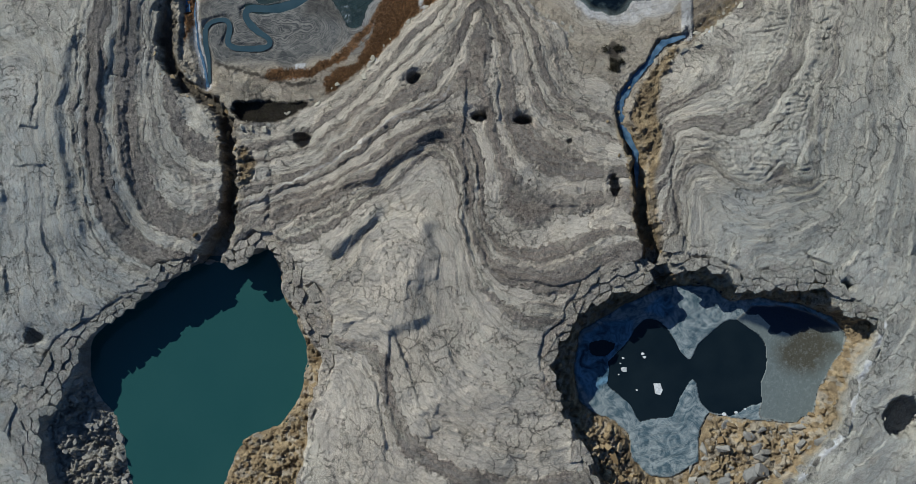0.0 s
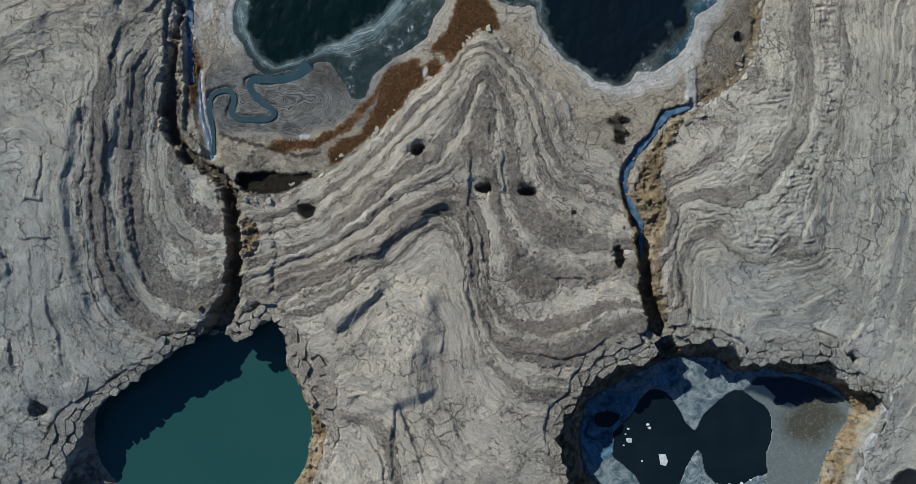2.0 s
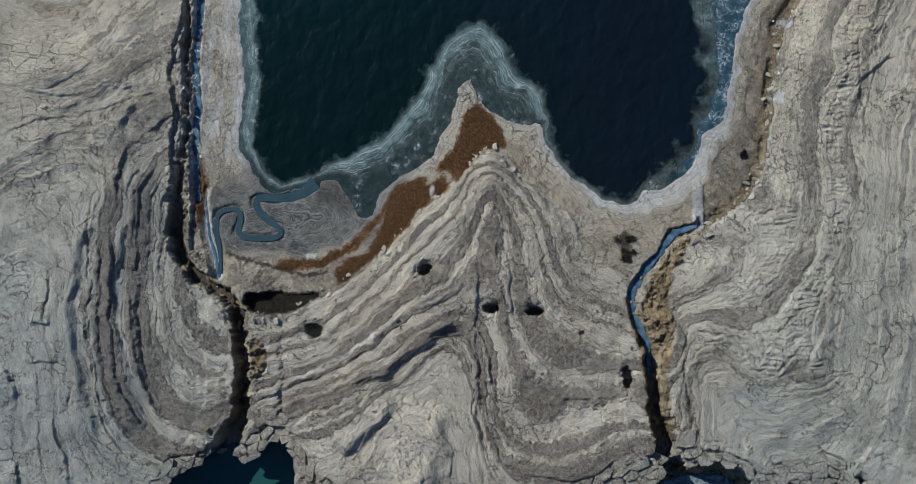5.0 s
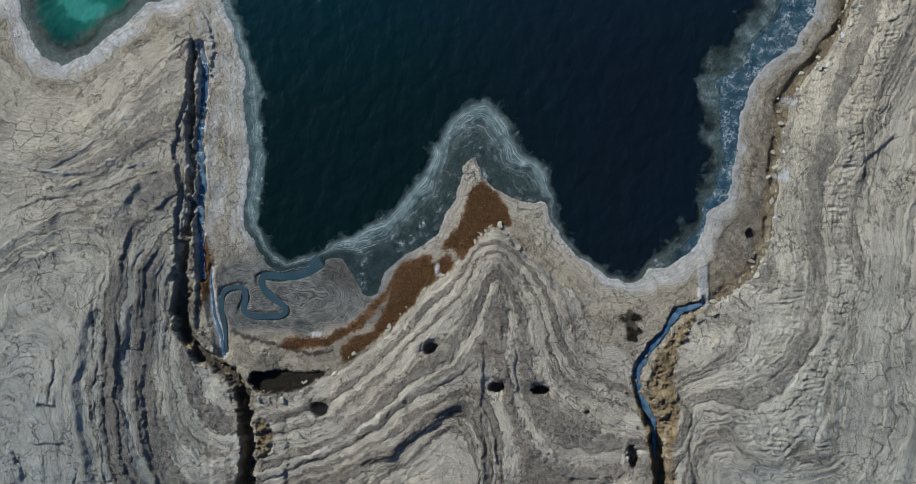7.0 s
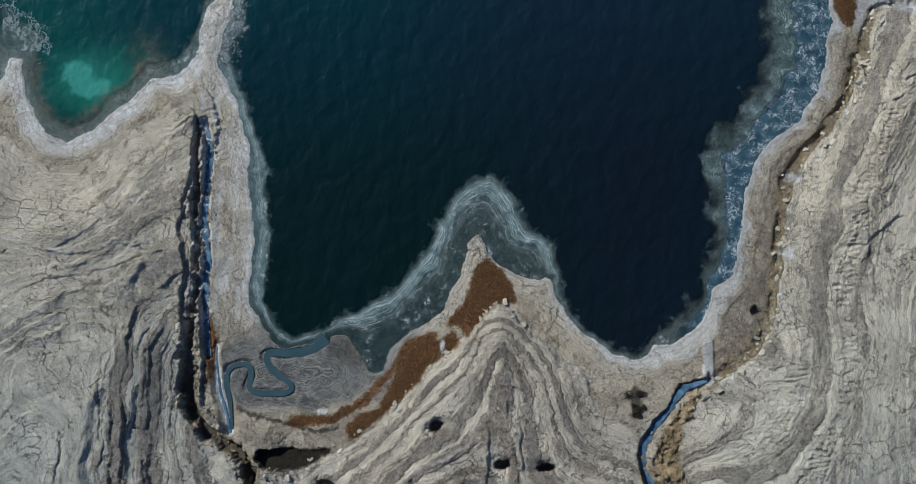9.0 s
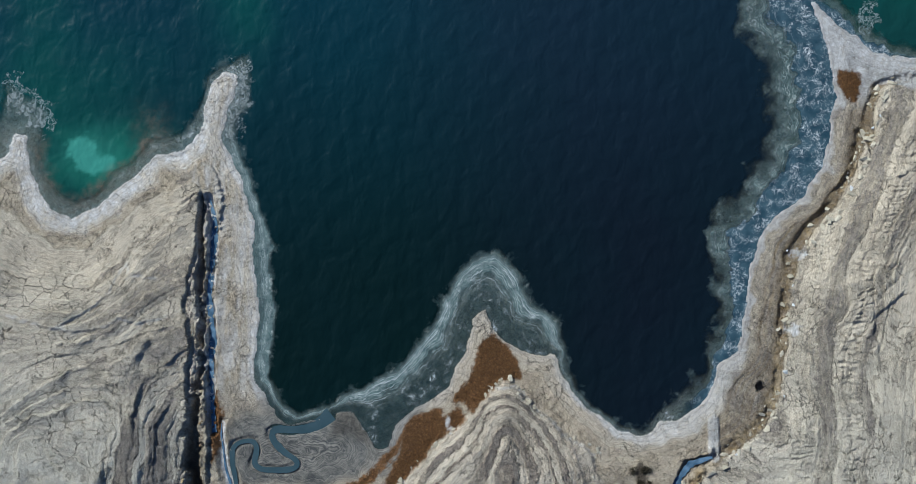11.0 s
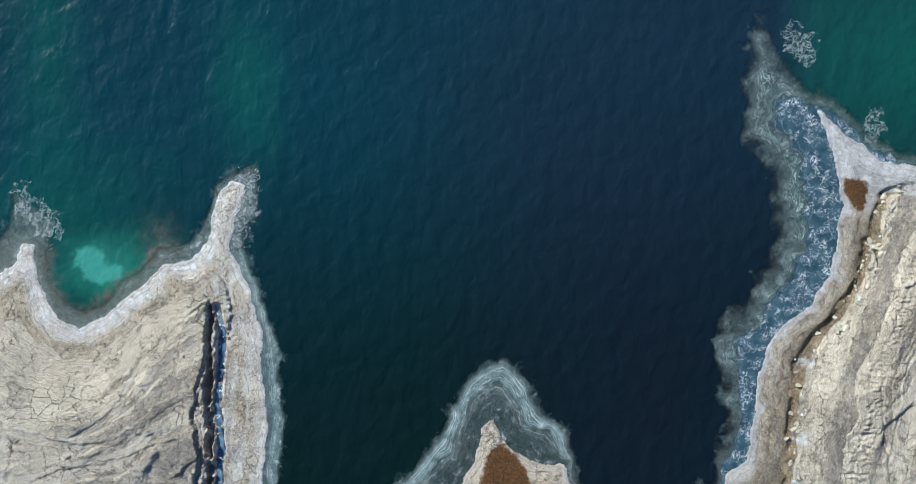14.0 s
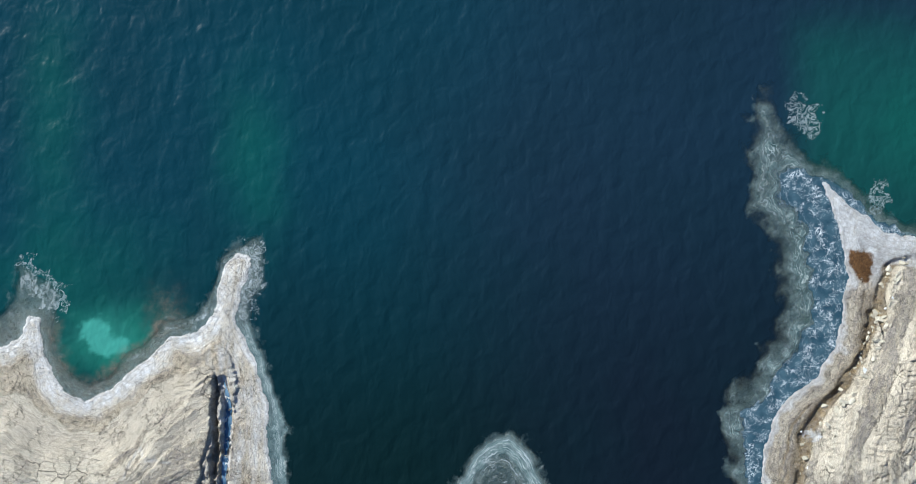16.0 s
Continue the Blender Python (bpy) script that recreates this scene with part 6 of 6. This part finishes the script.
def along_line(line, count, side, seed, lo=0.0, hi=1.0):
    rnd = random.Random(seed)
    xs, ys, _ = resample(line, 0.25)
    out = []
    for _ in range(count):
        k = int((lo + (hi - lo) * rnd.random()) * (len(xs) - 1))
        if noise.noise((xs[k] * 0.25, ys[k] * 0.25, seed)) < -0.12 and rnd.random() < 0.8:
            k = min(max(k + rnd.randint(-18, 18), 0), len(xs) - 1)
        out.append((xs[k] + rnd.gauss(0, side), ys[k] + rnd.gauss(0, side)))
    return out


def inside_places(test, box, count, seed):
    rnd = random.Random(seed)
    out = []
    for _ in range(20000):
        x, y = rnd.uniform(box[0], box[2]), rnd.uniform(box[1], box[3])
        if test(x, y):
            out.append((x, y))
            if len(out) == count:
                break
    return out


def on_slope(f_rim, f_wet, lo=0.3):
    return lambda x, y: float(sample(f_rim, np.array([x]), np.array([y]))[0]) > lo and float(sample(f_wet, np.array([x]), np.array([y]))[0]) < -0.35


PALE_ROCKS = [rock_mesh(40 + i, M_PALE_ROCK, 0.6) for i in range(7)]
BROWN_BLOCKS = [rock_mesh(60 + i, M_CLOD, 0.7, "clod") for i in range(6)]
GREY_BLOCKS = [rock_mesh(80 + i, M_GREY_CLOD, 0.6, "mud_block") for i in range(6)]
SALT_LUMPS = [rock_mesh(95 + i, M_SALT, 0.35, "salt_lump") for i in range(4)]
in_view = [p for p in PLATEAU_RIGHT if p[1] > 24 and p[0] < 46]
scatter("boulder", along_line(in_view, 190, 0.5, 1), PALE_ROCKS, (0.2, 1.15), "pale tan boulder at the foot of an eroded shore scarp", "boulder", "boulders along the shore scarp", 2)
front = [p for p in PLATEAU_MID if p[1] > 17 and p[0] < 2]
scatter("rock_slab", along_line(front, 46, 0.35, 3), PALE_ROCKS, (0.3, 1.1), "pale broken rock slab beside a rust-brown marsh edge", "rock", "slabs along the marsh edge", 4)
scatter("rock_slab", along_line([p for p in PLATEAU_MID if p[1] > 24 and -4 < p[0] < 12], 34, 0.5, 5), PALE_ROCKS, (0.2, 0.6), "small pale rock on a low mud scarp", "rock", "rocks on the point", 6)
scatter("clod", inside_places(on_slope(F_TWIN_RIM, F_TWIN), (10, -26, 43, -11), 70, 7), BROWN_BLOCKS, (0.3, 1.5), "crumbled brown mud clod on a sinkhole slope", "mud clod", "clods on the twin sinkhole slope", 8)
scatter("mud_block", inside_places(on_slope(F_TWIN_RIM, F_TWIN), (22, -24, 40, -12), 34, 9), GREY_BLOCKS, (0.7, 2.9), "grey broken mud block fallen into a sinkhole", "mud block", "blocks in the twin sinkhole", 10)
scatter("clod", inside_places(on_slope(F_GREEN_RIM, F_GREEN), (-32, -27, -19, -6), 55, 11), BROWN_BLOCKS, (0.3, 1.2), "crumbled brown mud clod above green brine", "mud clod", "clods on the green sinkhole slope", 12)
scatter("mud_block", inside_places(on_slope(F_GREEN_RIM, F_GREEN), (-54, -27, -41, -9), 90, 13), GREY_BLOCKS, (0.35, 1.3), "tilted grey mud block on a slumped sinkhole bank", "mud block", "blocks on the slumped bank", 14)
scatter("clod", along_line(GULLY_RIGHT, 40, 0.9, 15, 0.25, 1.0), BROWN_BLOCKS, (0.25, 0.8), "brown mud clod in a narrow gully", "mud clod", "clods in the east gully", 16)
scatter("clod", along_line(GULLY_LEFT, 40, 0.8, 17, 0.4, 1.0), BROWN_BLOCKS, (0.25, 0.8), "dark brown mud clod in a deep gully", "mud clod", "clods in the west gully", 18)
scatter("salt_lump", along_line(in_view, 9, 0.4, 19), SALT_LUMPS, (0.4, 0.9), "white salt lump at the foot of a scarp", "salt", "salt lumps on the shore", 20)


# ---- salt floes on the dark brine ----
def floe(outline, z, thick=0.07):
    bm = bmesh.new()
    c = sum((Vector(p) for p in outline), Vector((0, 0))) / len(outline)
    low = [bm.verts.new((p[0], p[1], z - 0.02)) for p in outline]
    top = [bm.verts.new((c.x + (p[0] - c.x) * 0.93, c.y + (p[1] - c.y) * 0.93, z + thick)) for p in outline]
    n = len(outline)
    for i in range(n):
        bm.faces.new((low[i], low[(i + 1) % n], top[(i + 1) % n], top[i]))
    bm.faces.new(top)
    bmesh.ops.recalc_face_normals(bm, faces=bm.faces)
    ob = new("salt_floe", finish("salt_floe", bm, M_SALT))
    return tagged(ob, "white salt floe drifting on black brine", "salt floe", "salt floes")


floe(TWIN_FLOE, POND_LEVEL)
_r = random.Random(31)
for cx, cy in FLOE_AT:
    r = _r.uniform(0.12, 0.5)
    floe([(cx + r * _r.uniform(0.6, 1.1) * math.cos(a), cy + r * 0.7 * _r.uniform(0.6, 1.1) * math.sin(a)) for a in [k * math.pi / 3.5 for k in range(7)]], POND_LEVEL + 0.02, 0.04)


# ---- reeds and marsh plants ----
def tufts(name, field, box, per_m2, tall, mat, label, seed, edge=0.0):
    """A stand of short dry blades, as one object."""
    rnd = np.random.RandomState(seed)
    n = int((box[2] - box[0]) * (box[3] - box[1]) * per_m2)
    x, y = rnd.uniform(box[0], box[2], n), rnd.uniform(box[1], box[3], n)
    ok = sample(field, x, y) + 0.35 * rough_noise(x, y, 1.4, 3) > edge
    x, y = x[ok], y[ok]
    z = np.array([ground_z(a, b) for a, b in zip(x, y)])
    n = len(x)
    verts, faces = [], []
    for blade in range(3):
        a = rnd.uniform(0, 6.28, n)
        hgt = tall * rnd.uniform(0.4, 1.0, n)
        w, lean = 0.06, 0.12
        bx, by = np.cos(a), np.sin(a)
        p = np.stack([np.stack([x - by * w, y + bx * w, z - 0.03], 1), np.stack([x + by * w, y - bx * w, z - 0.03], 1),
                      np.stack([x + bx * lean, y + by * lean, z + hgt], 1)], 1)
        verts.append(p.reshape(-1, 3))
    co = np.concatenate(verts)
    idx = np.arange(len(co)).reshape(-1, 3)
    me = bpy.data.meshes.new(name)
    me.from_pydata(co.tolist(), [], idx.tolist())
    me.materials.append(mat)
    return tagged(new(name, me), label, "plants", kind="stuff")


tufts("dry_reeds", F_RUST, (-34, 20, 2, 46), 60, 0.13, M_REED, "rust-brown dry reed mat along the marsh shore", 41)
tufts("dry_reeds", F_RUST, (36, 64, 46, 78), 60, 0.13, M_REED, "rust-brown dry reed patch on a salt spit", 42)
tufts("marsh_plants", F_MARSH, (-36, 18, -15, 28), 40, 0.14, M_SHRUB, "blackish marsh plants in a wet hollow", 43)


def shrub(cx, cy, r, seed):
    rnd = np.random.RandomState(seed)
    root = tagged(new("shrub"), "dark leafless shrub growing on pale mud", "shrub", "shrubs by the gully head")
    z = ground_z(cx, cy)
    root.location = (cx, cy, z)
    bm = bmesh.new()
    for _ in range(9):
        a, el, ln = rnd.uniform(0, 6.28), rnd.uniform(0.3, 1.2), r * rnd.uniform(0.7, 1.1)
        d = Vector((math.cos(a) * math.cos(el), math.sin(a) * math.cos(el), math.sin(el))) * ln
        s = Vector((-math.sin(a), math.cos(a), 0)) * 0.02
        v = [bm.verts.new(q) for q in (s, -s, d)]
        bm.faces.new(v)
        w = [bm.verts.new(q) for q in (Vector((0, 0, 0.03)), Vector((0, 0, -0.03)), d)]
        bm.faces.new(w)
    twigs = new("branches", finish("branches", bm, M_SHRUB))
    twigs.parent = root
    bm = bmesh.new()
    for _ in range(160):
        a, el, k = rnd.uniform(0, 6.28), rnd.uniform(0.1, 1.4), r * rnd.uniform(0.4, 1.05)
        c = Vector((math.cos(a) * math.cos(el) * k, math.sin(a) * math.cos(el) * k, math.sin(el) * k * 0.6))
        u, v = Vector(rnd.normal(size=3)).normalized() * 0.07, Vector(rnd.normal(size=3)).normalized() * 0.07
        bm.faces.new([bm.verts.new(q) for q in (c - u, c + v, c + u, c - v)])
    leaves = new("crown", finish("crown", bm, M_SHRUB))
    leaves.parent = root


_r = random.Random(77)
for x, y in inside_places(lambda a, b: float(sample(F_SHRUB, np.array([a]), np.array([b]))[0]) > -0.1, (8, 20, 20, 32), 11, 78):
    shrub(x, y, _r.uniform(0.35, 0.7), int(x * 100) & 1023)
